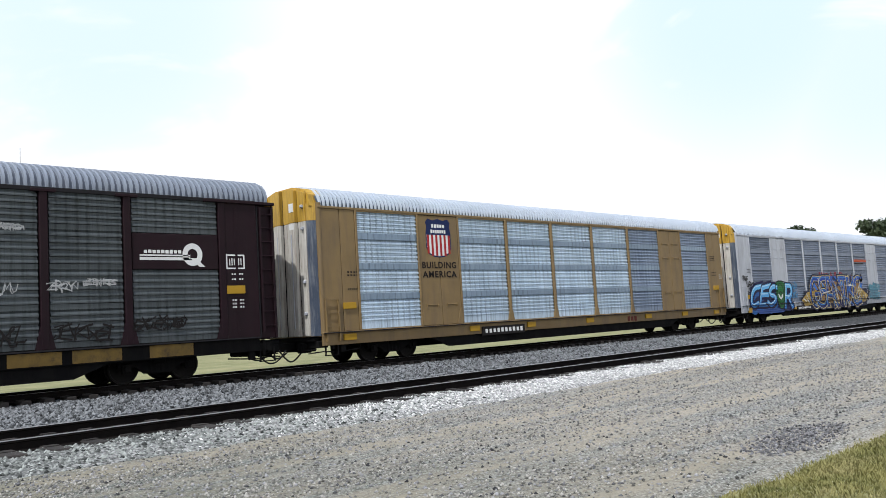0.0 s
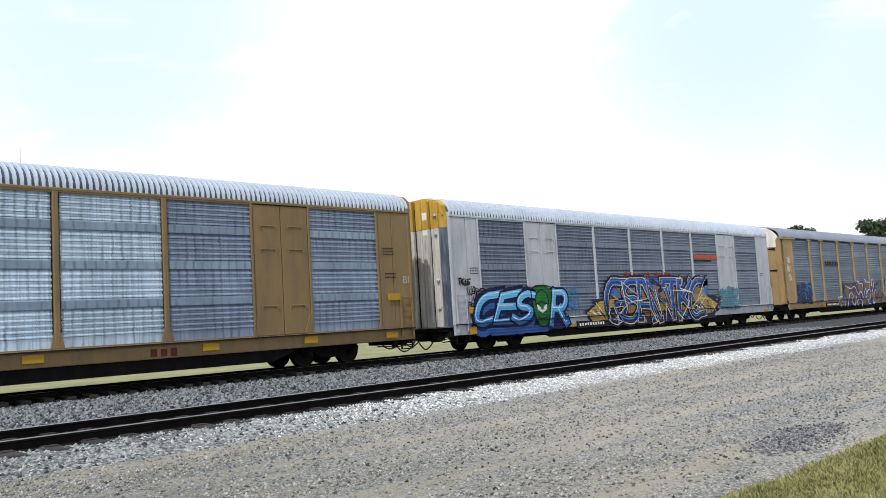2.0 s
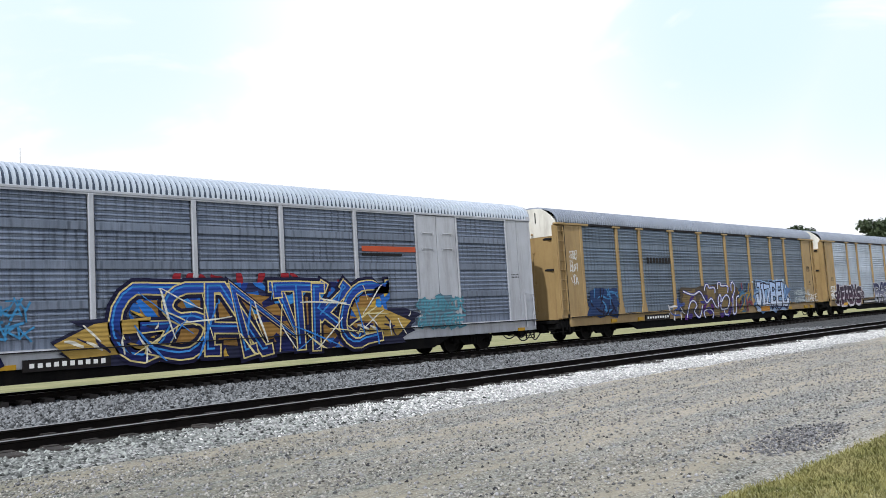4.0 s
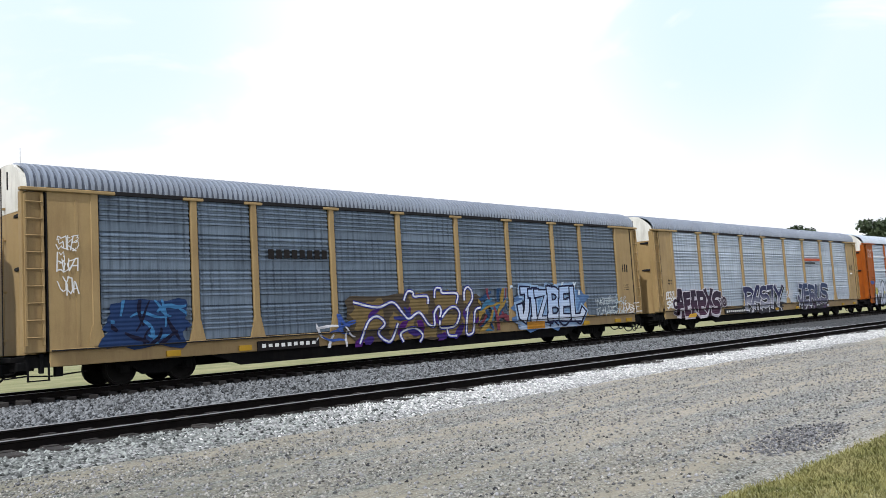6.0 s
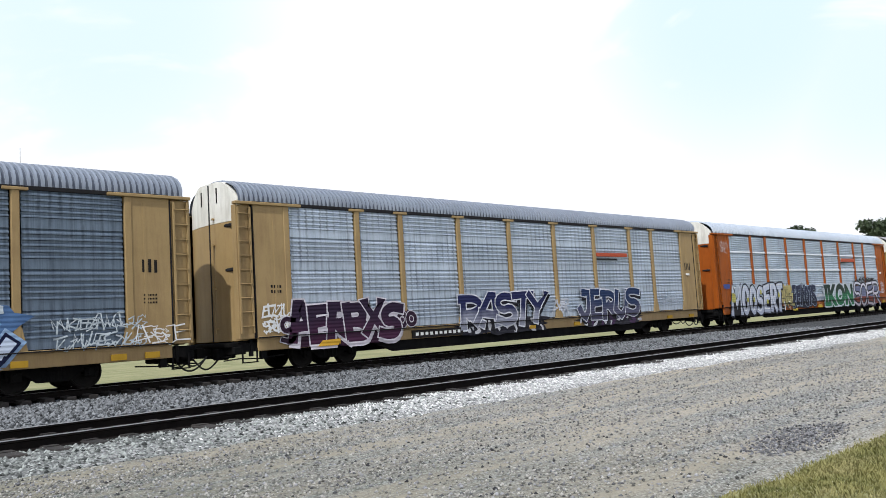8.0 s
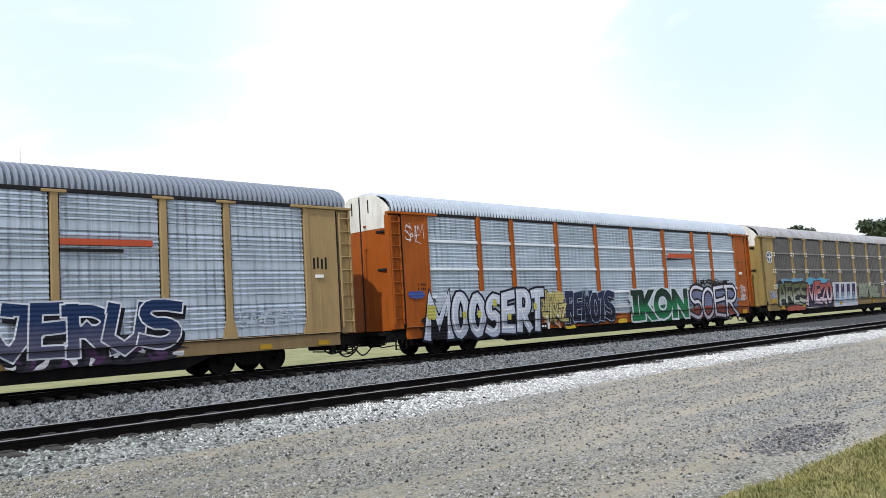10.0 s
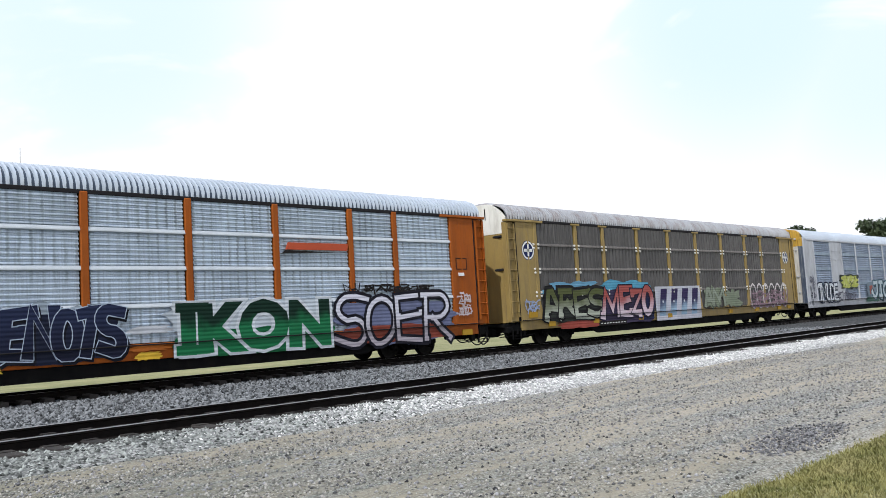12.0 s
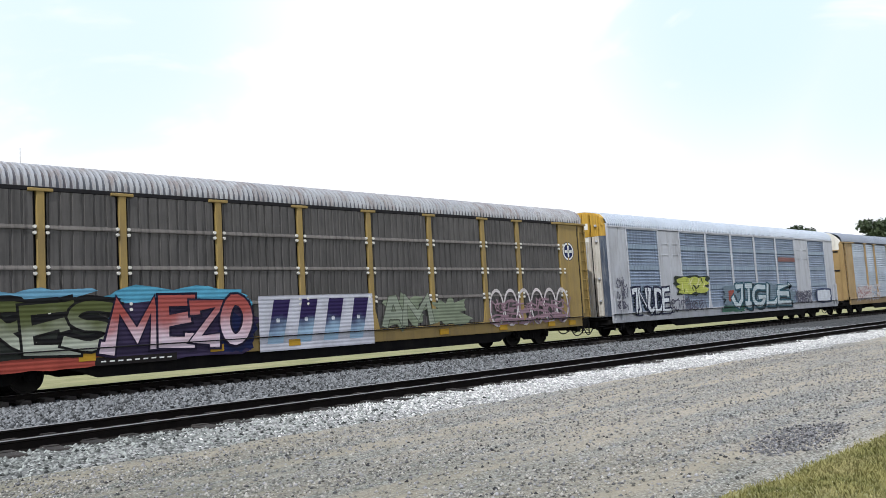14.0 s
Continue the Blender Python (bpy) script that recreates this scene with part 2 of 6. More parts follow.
M["scr_mint"] = screen_material("cool_grey_screen", (0.396, 0.468, 0.552), (0.552, 0.636, 0.732), 0.45, 0.42, 0.5, 0.27)
M["scr_moss"] = screen_material("dark_grey_screen", (0.052, 0.062, 0.066), (0.090, 0.102, 0.107), 0.35, 0.5)
M["scr_brown"] = screen_material("brown_screen", (0.064, 0.061, 0.060), (0.108, 0.102, 0.099), 0.2, 0.55)
M["scr_tan"] = screen_material("dusty_strip", (0.11, 0.10, 0.092), (0.165, 0.152, 0.142), 0.1, 0.6)
M["band"] = screen_material("smooth_steel_band", (0.156, 0.2136, 0.288), (0.258, 0.33, 0.414), 0.35, 0.4, 0.35, 0.27)
M["zinc"] = material("bright_zinc", (0.44, 0.48, 0.52), (0.60, 0.64, 0.68), 0.4, 0.2, scale=1.5, grime=(0.35, 0.36, 0.37), grime_amount=0.3)
# roof pans: darker copies of the roof, shade between the ribs put into colour
M["pan_blue"] = material("shaded_roof_pan", (0.04875, 0.06825, 0.1008), (0.078, 0.1008, 0.1365), 0.5, 0.3, scale=0.6, grime=(0.16, 0.17, 0.19), grime_amount=0.3, bump=0.05)
M["pan_grey"] = material("shaded_dull_roof_pan", (0.0825, 0.0975, 0.1275), (0.12, 0.135, 0.1688), 0.55, 0.3, scale=0.6, grime=(0.15, 0.15, 0.16), grime_amount=0.4, bump=0.05)
M["pan_rust"] = material("shaded_stained_roof_pan", (0.10, 0.11, 0.13), (0.18, 0.185, 0.20), 0.55, 0.3, scale=0.8, grime=(0.16, 0.10, 0.08), grime_amount=0.7, bump=0.05)
M["sill_yellow"] = material("worn_yellow_paint", (0.13, 0.080, 0.014), (0.22, 0.135, 0.022), 0.6, scale=2.5, grime=(0.02, 0.016, 0.012), grime_amount=0.85, grime_stretch=(1.5, 1, 1.2))
M["band_dusk"] = screen_material("dull_steel_band", (0.115, 0.142, 0.195), (0.19, 0.222, 0.29), 0.35, 0.4, 0.4, 0.27)
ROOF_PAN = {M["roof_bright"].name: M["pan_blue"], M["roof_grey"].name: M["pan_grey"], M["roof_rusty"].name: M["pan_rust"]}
SPRAY = {}


def spray(c):
    """Spray paint on ribbed steel, one material a colour."""
    if c not in SPRAY:
        SPRAY[c] = paint("spray_paint", c, 0.5, rib=0.115, second=tuple(v * 0.62 for v in c), scale=2.2)
    return SPRAY[c]


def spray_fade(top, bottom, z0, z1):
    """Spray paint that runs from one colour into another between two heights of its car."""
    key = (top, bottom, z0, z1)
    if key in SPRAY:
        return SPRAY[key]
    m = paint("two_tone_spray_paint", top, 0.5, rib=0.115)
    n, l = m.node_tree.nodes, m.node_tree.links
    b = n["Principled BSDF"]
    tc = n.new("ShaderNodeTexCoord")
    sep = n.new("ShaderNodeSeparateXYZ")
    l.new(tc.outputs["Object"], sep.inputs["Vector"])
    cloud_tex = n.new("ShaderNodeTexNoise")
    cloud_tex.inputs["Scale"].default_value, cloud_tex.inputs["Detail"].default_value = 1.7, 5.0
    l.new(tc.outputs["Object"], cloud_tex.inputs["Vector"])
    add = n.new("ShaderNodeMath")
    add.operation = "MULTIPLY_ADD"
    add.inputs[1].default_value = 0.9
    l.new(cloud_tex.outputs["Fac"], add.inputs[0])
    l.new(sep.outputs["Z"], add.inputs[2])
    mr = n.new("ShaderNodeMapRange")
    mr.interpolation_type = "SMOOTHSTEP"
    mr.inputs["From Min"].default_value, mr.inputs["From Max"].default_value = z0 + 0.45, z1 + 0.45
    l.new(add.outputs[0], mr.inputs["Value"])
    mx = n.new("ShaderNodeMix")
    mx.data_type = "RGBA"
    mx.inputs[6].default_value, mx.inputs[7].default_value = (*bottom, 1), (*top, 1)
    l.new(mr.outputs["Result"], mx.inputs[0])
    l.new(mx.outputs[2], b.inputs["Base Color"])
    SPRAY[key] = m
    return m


# ---------------------------------------------------------------- mesh tools
class Shape:
    """Collects vertices and faces of one mesh."""

    def __init__(self):
        self.v, self.f = [], []

    def add(self, verts, faces):
        k = len(self.v)
        self.v += [tuple(p) for p in verts]
        self.f += [tuple(i + k for i in face) for face in faces]
        return self

    def box(self, x0, x1, y0, y1, z0, z1, c=0.0):
        x0, x1, y0, y1, z0, z1 = min(x0, x1), max(x0, x1), min(y0, y1), max(y0, y1), min(z0, z1), max(z0, z1)
        c = min(c, (x1 - x0) / 3, (y1 - y0) / 3, (z1 - z0) / 3)
        if c <= 0:
            v = [(x, y, z) for x in (x0, x1) for y in (y0, y1) for z in (z0, z1)]
            return self.add(v, [(0, 1, 3, 2), (4, 6, 7, 5), (0, 4, 5, 1), (2, 3, 7, 6), (0, 2, 6, 4), (1, 5, 7, 3)])
        v = []
        for i in range(8):
            sx, sy, sz = i >> 2 & 1, i >> 1 & 1, i & 1
            X, Y, Z = (x0, x1)[sx], (y0, y1)[sy], (z0, z1)[sz]
            ix, iy, iz = X + (c, -c)[sx], Y + (c, -c)[sy], Z + (c, -c)[sz]
            v += [(X, iy, iz), (ix, Y, iz), (ix, iy, Z)]
        f = []
        for axis in range(3):
            bit = 4 >> axis
            o = [b for b in (4, 2, 1) if b != bit]
            for s in (0, bit):
                f.append(tuple(3 * q + axis for q in (s, s | o[0], s | o[0] | o[1], s | o[1])))
        for axis in range(3):
            bit = 4 >> axis
            o = [(4 >> a, a) for a in range(3) if a != axis]
            for s in range(4):
                q = (o[0][0] if s & 1 else 0) | (o[1][0] if s & 2 else 0)
                f.append((3 * q + o[0][1], 3 * q + o[1][1], 3 * (q | bit) + o[1][1], 3 * (q | bit) + o[0][1]))
        f += [(3 * i, 3 * i + 1, 3 * i + 2) for i in range(8)]
        return self.add(v, f)

    def prism(self, poly, axis, a, b):
        """poly in the two other axes, in order; drawn along axis from a to b."""
        n = len(poly)

        def at(p, s):
            return {"x": (s, p[0], p[1]), "y": (p[0], s, p[1]), "z": (p[0], p[1], s)}[axis]
        v = [at(p, a) for p in poly] + [at(p, b) for p in poly]
        f = [tuple(range(n)), tuple(range(2 * n - 1, n - 1, -1))] + [(i, (i + 1) % n, n + (i + 1) % n, n + i) for i in range(n)]
        return self.add(v, f)

    def cyl(self, p, q, r, n=10, r2=None):
        p, q = Vector(p), Vector(q)
        r2 = r if r2 is None else r2
        d = (q - p).normalized()
        e = d.orthogonal().normalized()
        g = d.cross(e)
        v = [c + (e * math.cos(TAU * i / n) + g * math.sin(TAU * i / n)) * rr for c, rr in ((p, r), (q, r2)) for i in range(n)]
        f = [(i, (i + 1) % n, n + (i + 1) % n, n + i) for i in range(n)] + [tuple(range(n)), tuple(range(2 * n - 1, n - 1, -1))]
        return self.add(v, f)

    def tube(self, points, r, n=6):
        for a, b in zip(points, points[1:]):
            self.cyl(a, b, r, n)
        return self

    def mesh(self, name, mat, smooth=False, fix=True):
        me = bpy.data.meshes.new(name)
        me.from_pydata(self.v, [], self.f)
        if fix:
            bm = bmesh.new()
            bm.from_mesh(me)
            bmesh.ops.recalc_face_normals(bm, faces=bm.faces)
            bm.to_mesh(me)
            bm.free()
        if mat:
            me.materials.append(mat)
        if smooth:
            me.polygons.foreach_set("use_smooth", [True] * len(me.polygons))
        return me


def part(name, shape, mat, parent, label="", smooth=False):
    """One mesh under a thing or a part."""
    me = shape if isinstance(shape, bpy.types.Mesh) else shape.mesh(name, mat, smooth)
    ob = new(name, me)
    ob.parent = parent
    return tagged(ob, label)


def thing(name, label, category, m=None, group="", kind=""):
    ob = new(name)
    if m is not None:
        ob.matrix_world = m
    return tagged(ob, label, category, group, kind)


# ---------------------------------------------------------------- lettering and sprayed pictures
FACE = -1.545   # the plane of sprayed paint, just proud of the posts


def lettering(text, grow=0.0, spacing=1.0):
    """The flat outline of a word as vertices and faces, in the font's units."""
    cu = bpy.data.curves.new("word", "FONT")
    cu.body, cu.offset, cu.resolution_u, cu.space_character = text, grow, 3, spacing
    ob = bpy.data.objects.new("word", cu)
    scene.collection.objects.link(ob)
    dg = bpy.context.evaluated_depsgraph_get()
    me = bpy.data.meshes.new_from_object(ob.evaluated_get(dg))
    v = np.array([p.co[:2] for p in me.vertices])
    f = [tuple(p.vertices) for p in me.polygons]
    bpy.data.objects.remove(ob)
    bpy.data.curves.remove(cu)
    bpy.data.meshes.remove(me)
    return v, f


def word(name, text, box, y, mat, parent, grow=0.0, frame_grow=None, wobble=0.0, slant=0.0, seed=0, label="", spacing=1.0):
    """A word stretched to box (x0, x1, z0, z1) on the side at y; words of one seed lie on each other."""
    base, _ = lettering(text, grow if frame_grow is None else frame_grow, spacing)
    lo, hi = base.min(0), base.max(0)
    v, f = lettering(text, grow, spacing)
    x0, x1, z0, z1 = box
    shape = Shape()
    pts = []
    letter = list(range(len(v)))

    def root(i):
        while letter[i] != i:
            i = letter[i]
        return i
    for face in f:
        for i in face[1:]:
            letter[root(i)] = root(face[0])
    order = {r: k for k, r in enumerate(sorted({root(i) for i in range(len(v))}, key=lambda r: v[r][0]))}
    for at, p in enumerate(v):
        a, b = (p - lo) / (hi - lo)
        if wobble:
            a0, b0 = a, b
            a += wobble * 0.35 * noise.noise(Vector((a0 * 4 + seed, b0 * 2, 1.3))) + slant * (b0 - 0.5)
            b += wobble * noise.noise(Vector((a0 * 5 + seed, b0 * 1.2, 7.7)))
        pts.append((x0 + a * (x1 - x0), y - 0.0009 * (order[root(at)] % 3), z0 + b * (z1 - z0)))
    shape.add(pts, f)
    return part(name, shape.mesh(name, mat, fix=False), None, parent, label)


def bars(name, box, y, mat, parent, n, gap=0.25, label=""):
    """Unreadable writing as plain bars."""
    x0, x1, z0, z1 = box
    w = (x1 - x0) / n
    s = Shape()
    rng = random.Random(n * 7 + int(abs(x0) * 10))
    for i in range(n):
        k = rng.uniform(0.0, 0.12) * (z1 - z0)
        s.box(x0 + i * w + w * gap / 2, x0 + (i + 1) * w - w * gap / 2, y, y + 0.004, z0 + k, z1 - rng.uniform(0, 0.12) * (z1 - z0))
    return tagged(part(name, s, mat, parent, label), kind="stuff")


def blob_piece(name, box, y, colors, parent, n, seed, thick=0.16, label="", curl=1.0):
    """A sprayed picture of crossing strokes: each stroke a flat curved band; one mesh a colour."""
    rng = random.Random(seed)
    x0, x1, z0, z1 = box
    shapes = [Shape() for _ in colors]
    for i in range(n):
        k = i % len(colors)
        cx = x0 + (i + 0.5 + rng.uniform(-0.4, 0.4)) / n * (x1 - x0)
        cz = rng.uniform(z0 + 0.2 * (z1 - z0), z1 - 0.2 * (z1 - z0))
        ang, length = rng.uniform(0, TAU), rng.uniform(0.5, 1.0) * (z1 - z0)
        bend = rng.uniform(-2.4, 2.4) * curl
        pts, p = [], Vector((cx, cz))
        for j in range(11):
            pts.append(p.copy())
            ang += bend / 10 * (1 if j < 6 else -0.6)
            p = p + Vector((math.cos(ang), math.sin(ang))) * length / 10
        w = thick * rng.uniform(0.6, 1.3)
        v = []
        for j, q in enumerate(pts):
            d = (pts[min(j + 1, 10)] - pts[max(j - 1, 0)]).normalized()
            o = Vector((-d.y, d.x)) * w / 2 * (1 - 0.5 * abs(j - 5) / 5)
            for s in (1, -1):
                e = q + o * s
                v.append((min(max(e.x, x0), x1), y - 0.004 * i / n - 0.0012 * k, min(max(e.y, z0), z1)))
        shapes[k].add(v, [(2 * j, 2 * j + 2, 2 * j + 3, 2 * j + 1) for j in range(10)])
    for c, s in zip(colors, shapes):
        if s.v:
            tagged(part(name, s.mesh(name, spray(c), fix=False), None, parent, label), kind="stuff")


def ribbon(shape, pts, w, y, taper=0.25):
    """A flat band along pts."""
    v, n = [], len(pts) - 1
    for j, q in enumerate(pts):
        d = Vector(pts[min(j + 1, n)]) - Vector(pts[max(j - 1, 0)])
        d = d.normalized() if d.length else Vector((1, 0))
        o = Vector((-d.y, d.x)) * w / 2 * (1 - taper * abs(2 * j / n - 1))
        v += [(q[0] + o.x, y, q[1] + o.y), (q[0] - o.x, y, q[1] - o.y)]
    shape.add(v, [(2 * j, 2 * j + 2, 2 * j + 3, 2 * j + 1) for j in range(n)])


def arc(cx, cy, rx, ry, a0, a1, n=12):
    return [(cx + rx * math.cos(a0 + (a1 - a0) * i / n), cy + ry * math.sin(a0 + (a1 - a0) * i / n)) for i in range(n + 1)]


def cloud_shape(box, y, seed, n=40, rough=0.12):
    """A soft patch with an uneven rim."""
    x0, x1, z0, z1 = box
    cx, cz = (x0 + x1) / 2, (z0 + z1) / 2
    v = [(cx, y, cz)]
    for i in range(n):
        a = TAU * i / n
        ca, sa = math.cos(a), math.sin(a)
        r = 1 / max(abs(ca), abs(sa)) ** 0.75 + rough * noise.noise(Vector((ca * 3 + seed, sa * 3, seed)))
        v.append((cx + ca * r * (x1 - x0) / 2, y, cz + sa * r * (z1 - z0) / 2))
    return Shape().add(v, [(0, i, i % n + 1) for i in range(1, n + 1)])


def patch(name, box, y, c, parent, seed, label="", rough=0.12):
    return part(name, cloud_shape(box, y, seed, rough=rough).mesh(name, spray(c), fix=False), None, parent, label)


LETTERS = {
    "A": [[(0.0, 0), (0.4, 1), (0.6, 1), (1, 0)], [(0.2, 0.34), (0.8, 0.34)]],
    "B": [[(0.12, 0), (0.1, 1)], [(0.1, 1)] + arc(0.5, 0.76, 0.38, 0.24, 1.57, -1.57, 8) + [(0.12, 0.52)], [(0.12, 0.52)] + arc(0.52, 0.26, 0.46, 0.26, 1.57, -1.57, 8) + [(0.12, 0.0)]],
    "C": [[(1.0, 1.05)] + arc(0.5, 0.5, 0.45, 0.5, 1.3, 5.2, 12) + [(1.0, 0.1)]],
    "D": [[(0.12, 0), (0.1, 1)], [(0.05, 1)] + arc(0.4, 0.5, 0.56, 0.5, 1.57, -1.57, 10) + [(0.05, 0.0)]],
    "E": [[(1.0, 1.04), (0.1, 0.96), (0.12, 0.04), (1.0, 0)], [(0.12, 0.52), (0.85, 0.55)]],
    "G": [[(0.95, 0.95)] + arc(0.5, 0.5, 0.45, 0.5, 1.2, 6.0, 12) + [(0.95, 0.42), (0.5, 0.42)]],
    "I": [[(0.5, 0), (0.5, 1)], [(0.2, 1), (0.8, 1)], [(0.2, 0), (0.8, 0)]],
    "J": [[(0.3, 1), (0.75, 1), (0.72, 0.3), (0.45, 0.02), (0.1, 0.12), (0.02, 0.35)]],
    "K": [[(0.12, 0), (0.12, 1)], [(0.95, 1), (0.2, 0.48)], [(0.3, 0.55), (1.0, 0)]],
    "L": [[(0.15, 1.05), (0.15, 0.04), (0.75, 0.0), (1.0, 0.2)]],
    "M": [[(0.0, 0), (0.1, 1), (0.5, 0.3), (0.9, 1), (1.0, 0)]],
    "N": [[(0.08, 0), (0.1, 1), (0.88, 0.05), (0.9, 1.02)]],
    "O": [arc(0.5, 0.5, 0.44, 0.5, 1.57, 1.57 + TAU, 18)],
    "R": [[(0.12, 0), (0.12, 1)], [(0.0, 1)] + arc(0.5, 0.73, 0.42, 0.27, 1.57, -1.57, 8) + [(0.12, 0.46)], [(0.4, 0.46), (0.7, 0.2), (1.02, 0.0)]],
    "S": [[(1.0, 0.92)] + arc(0.5, 0.74, 0.4, 0.26, 1.2, 4.4, 8) + arc(0.5, 0.26, 0.42, 0.26, 1.3, -1.9, 8) + [(0.02, 0.12)]],
    "T": [[(0.0, 0.95), (0.4, 1), (1, 1.03)], [(0.5, 1), (0.52, 0)]],
    "U": [[(0.1, 1), (0.12, 0.3), (0.5, 0.02), (0.88, 0.3), (0.9, 1)]],
    "X": [[(0.05, 1), (0.95, 0)], [(0.95, 1), (0.05, 0)]],
    "Y": [[(0.05, 1), (0.5, 0.5), (0.5, 0)], [(0.95, 1), (0.5, 0.5)]],
    "Z": [[(0.05, 0.95), (0.95, 1), (0.1, 0.05), (1.0, 0.02)]],
}


LETTER_WIDTH = {"M": 1.45, "I": 0.6, "J": 0.8, "T": 0.9, "N": 1.1, "X": 1.1}


def band(shape, pts, w, y, cap=0.5):
    """A flat stroke of even width with mitred bends and square ends."""
    p = [Vector(q) for q in pts]
    p = [q for i, q in enumerate(p) if i == 0 or (q - p[i - 1]).length > 1e-4]
    n = len(p) - 1
    ring = n > 5 and (p[0] - p[n]).length < 0.02
    if not ring:
        p[0], p[n] = p[0] + (p[0] - p[1]).normalized() * w * cap, p[n] + (p[n] - p[n - 1]).normalized() * w * cap
    v = []
    for j, q in enumerate(p):
        d0 = (p[max(j, 1)] - p[max(j, 1) - 1]).normalized()
        d1 = (p[min(j, n - 1) + 1] - p[min(j, n - 1)]).normalized()
        if ring and j in (0, n):
            d0, d1 = (p[n] - p[n - 1]).normalized(), (p[1] - p[0]).normalized()
        m = Vector((-d0.y - d1.y, d0.x + d1.x))
        m = m.normalized() if m.length > 1e-3 else Vector((-d0.y, d0.x))
        k = min(1.4, 1 / max(0.3, m.dot(Vector((-d0.y, d0.x)))))
        o = m * w / 2 * k
        v += [(q.x + o.x, y, q.y + o.y), (q.x - o.x, y, q.y - o.y)]
    shape.add(v, [(2 * j, 2 * j + 2, 2 * j + 3, 2 * j + 1) for j in range(n)])


def piece(car, text, box, fill, line, seed, weight=0.26, rim=0.06, lap=1.0, tilt=0.15, slant=0.0, shine=None, drop=None, label="", y0=None, sway=0.05, cap=0.4, wild=0.0, edge=None):
    """A sprayed row of block letters: each one a dark-rimmed form that overlaps the one before."""
    rng = random.Random(seed)
    x0, x1, z0, z1 = box
    y0 = FACE - 0.006 if y0 is None else y0
    h, pad = z1 - z0, weight / 2 + rim * 0.5
    share = [LETTER_WIDTH.get(ch, 1.0) for ch in text]
    starts = [x0 + (x1 - x0) * sum(share[:i]) / sum(share) for i in range(len(text))]
    rims, fills, shines, drops, edges = Shape(), Shape(), Shape(), Shape(), Shape()
    for i, ch in enumerate(text):
        lean, up, tall = rng.uniform(-tilt, tilt) + slant, rng.uniform(-sway, sway) * h, rng.uniform(0.94, 1.06)
        w = (x1 - x0) * share[i] / sum(share)
        wide = w * lap / 2 - pad * 0.6
        mid = starts[i] + w / 2
        for j, stroke in enumerate(LETTERS[ch]):
            pts = []
            for a, b in stroke:
                zz = z0 + pad + up + b * tall * (h - 2 * pad)
                pts.append((mid + (2 * a - 1) * wide + lean * (b - 0.5) * h * 0.6, zz + 0.05 * h * noise.noise(Vector((a * 2 + i, b * 2, seed)))))
            if wild:
                pts = [(a + rng.uniform(-wild, wild) * w * 0.3, b + rng.uniform(-wild, wild) * h * 0.12) for a, b in pts] if len(pts) < 7 else pts
                for end, near in ((0, 1), (-1, -2)):
                    if len(pts) < 16 and rng.random() < 0.7:
                        d = Vector(pts[end]) - Vector(pts[near])
                        d = d.normalized() if d.length else Vector((1, 0))
                        side = rng.choice((-1, 1)) * wild * h * 0.22
                        tip = (pts[end][0] - d.y * side, min(max(pts[end][1] + d.x * side, z0), z1))
                        pts = [tip] + pts if end == 0 else pts + [tip]
            k = y0 - 0.004 * i - 0.0003 * j
            pts = [(a, min(max(b, z0 + pad * 0.8), z1 - pad * 0.8)) for a, b in pts]
            if edge:
                band(edges, pts, weight + 2 * rim + 2 * edge[0], y0 + 0.0035 - 0.0002 * i - 0.00005 * j, cap)
            if drop:
                band(drops, [(a + drop[0], b + drop[1]) for a, b in pts], weight + 2 * rim, y0 + 0.004 - 0.0002 * i - 0.00005 * j, cap)
            band(rims, pts, weight + 2 * rim, k, cap * weight / (weight + 2 * rim) + rim / (weight + 2 * rim))
            band(fills, pts, weight, k - 0.0018, cap)
            if shine:
                band(shines, [(a - 0.22 * weight, b + 0.2 * weight) for a, b in pts], weight * 0.2, k - 0.0026, 0.0)
    fill = fill if isinstance(fill, bpy.types.Material) else spray(fill)
    if edge:
        tagged(part("graffiti_halo", edges.mesh("graffiti_halo", spray(edge[1]), fix=False), None, car), kind="stuff")
    if drop:
        tagged(part("graffiti_shadow", drops.mesh("graffiti_shadow", spray(drop[2]), fix=False), None, car), kind="stuff")
    tagged(part("graffiti_outline", rims.mesh("graffiti_outline", spray(line), fix=False), None, car), kind="stuff")
    tagged(part("graffiti_fill", fills.mesh("graffiti_fill", fill, fix=False), None, car, label), kind="stuff")
    if shine:
        tagged(part("graffiti_shine", shines.mesh("graffiti_shine", spray(shine), fix=False), None, car), kind="stuff")


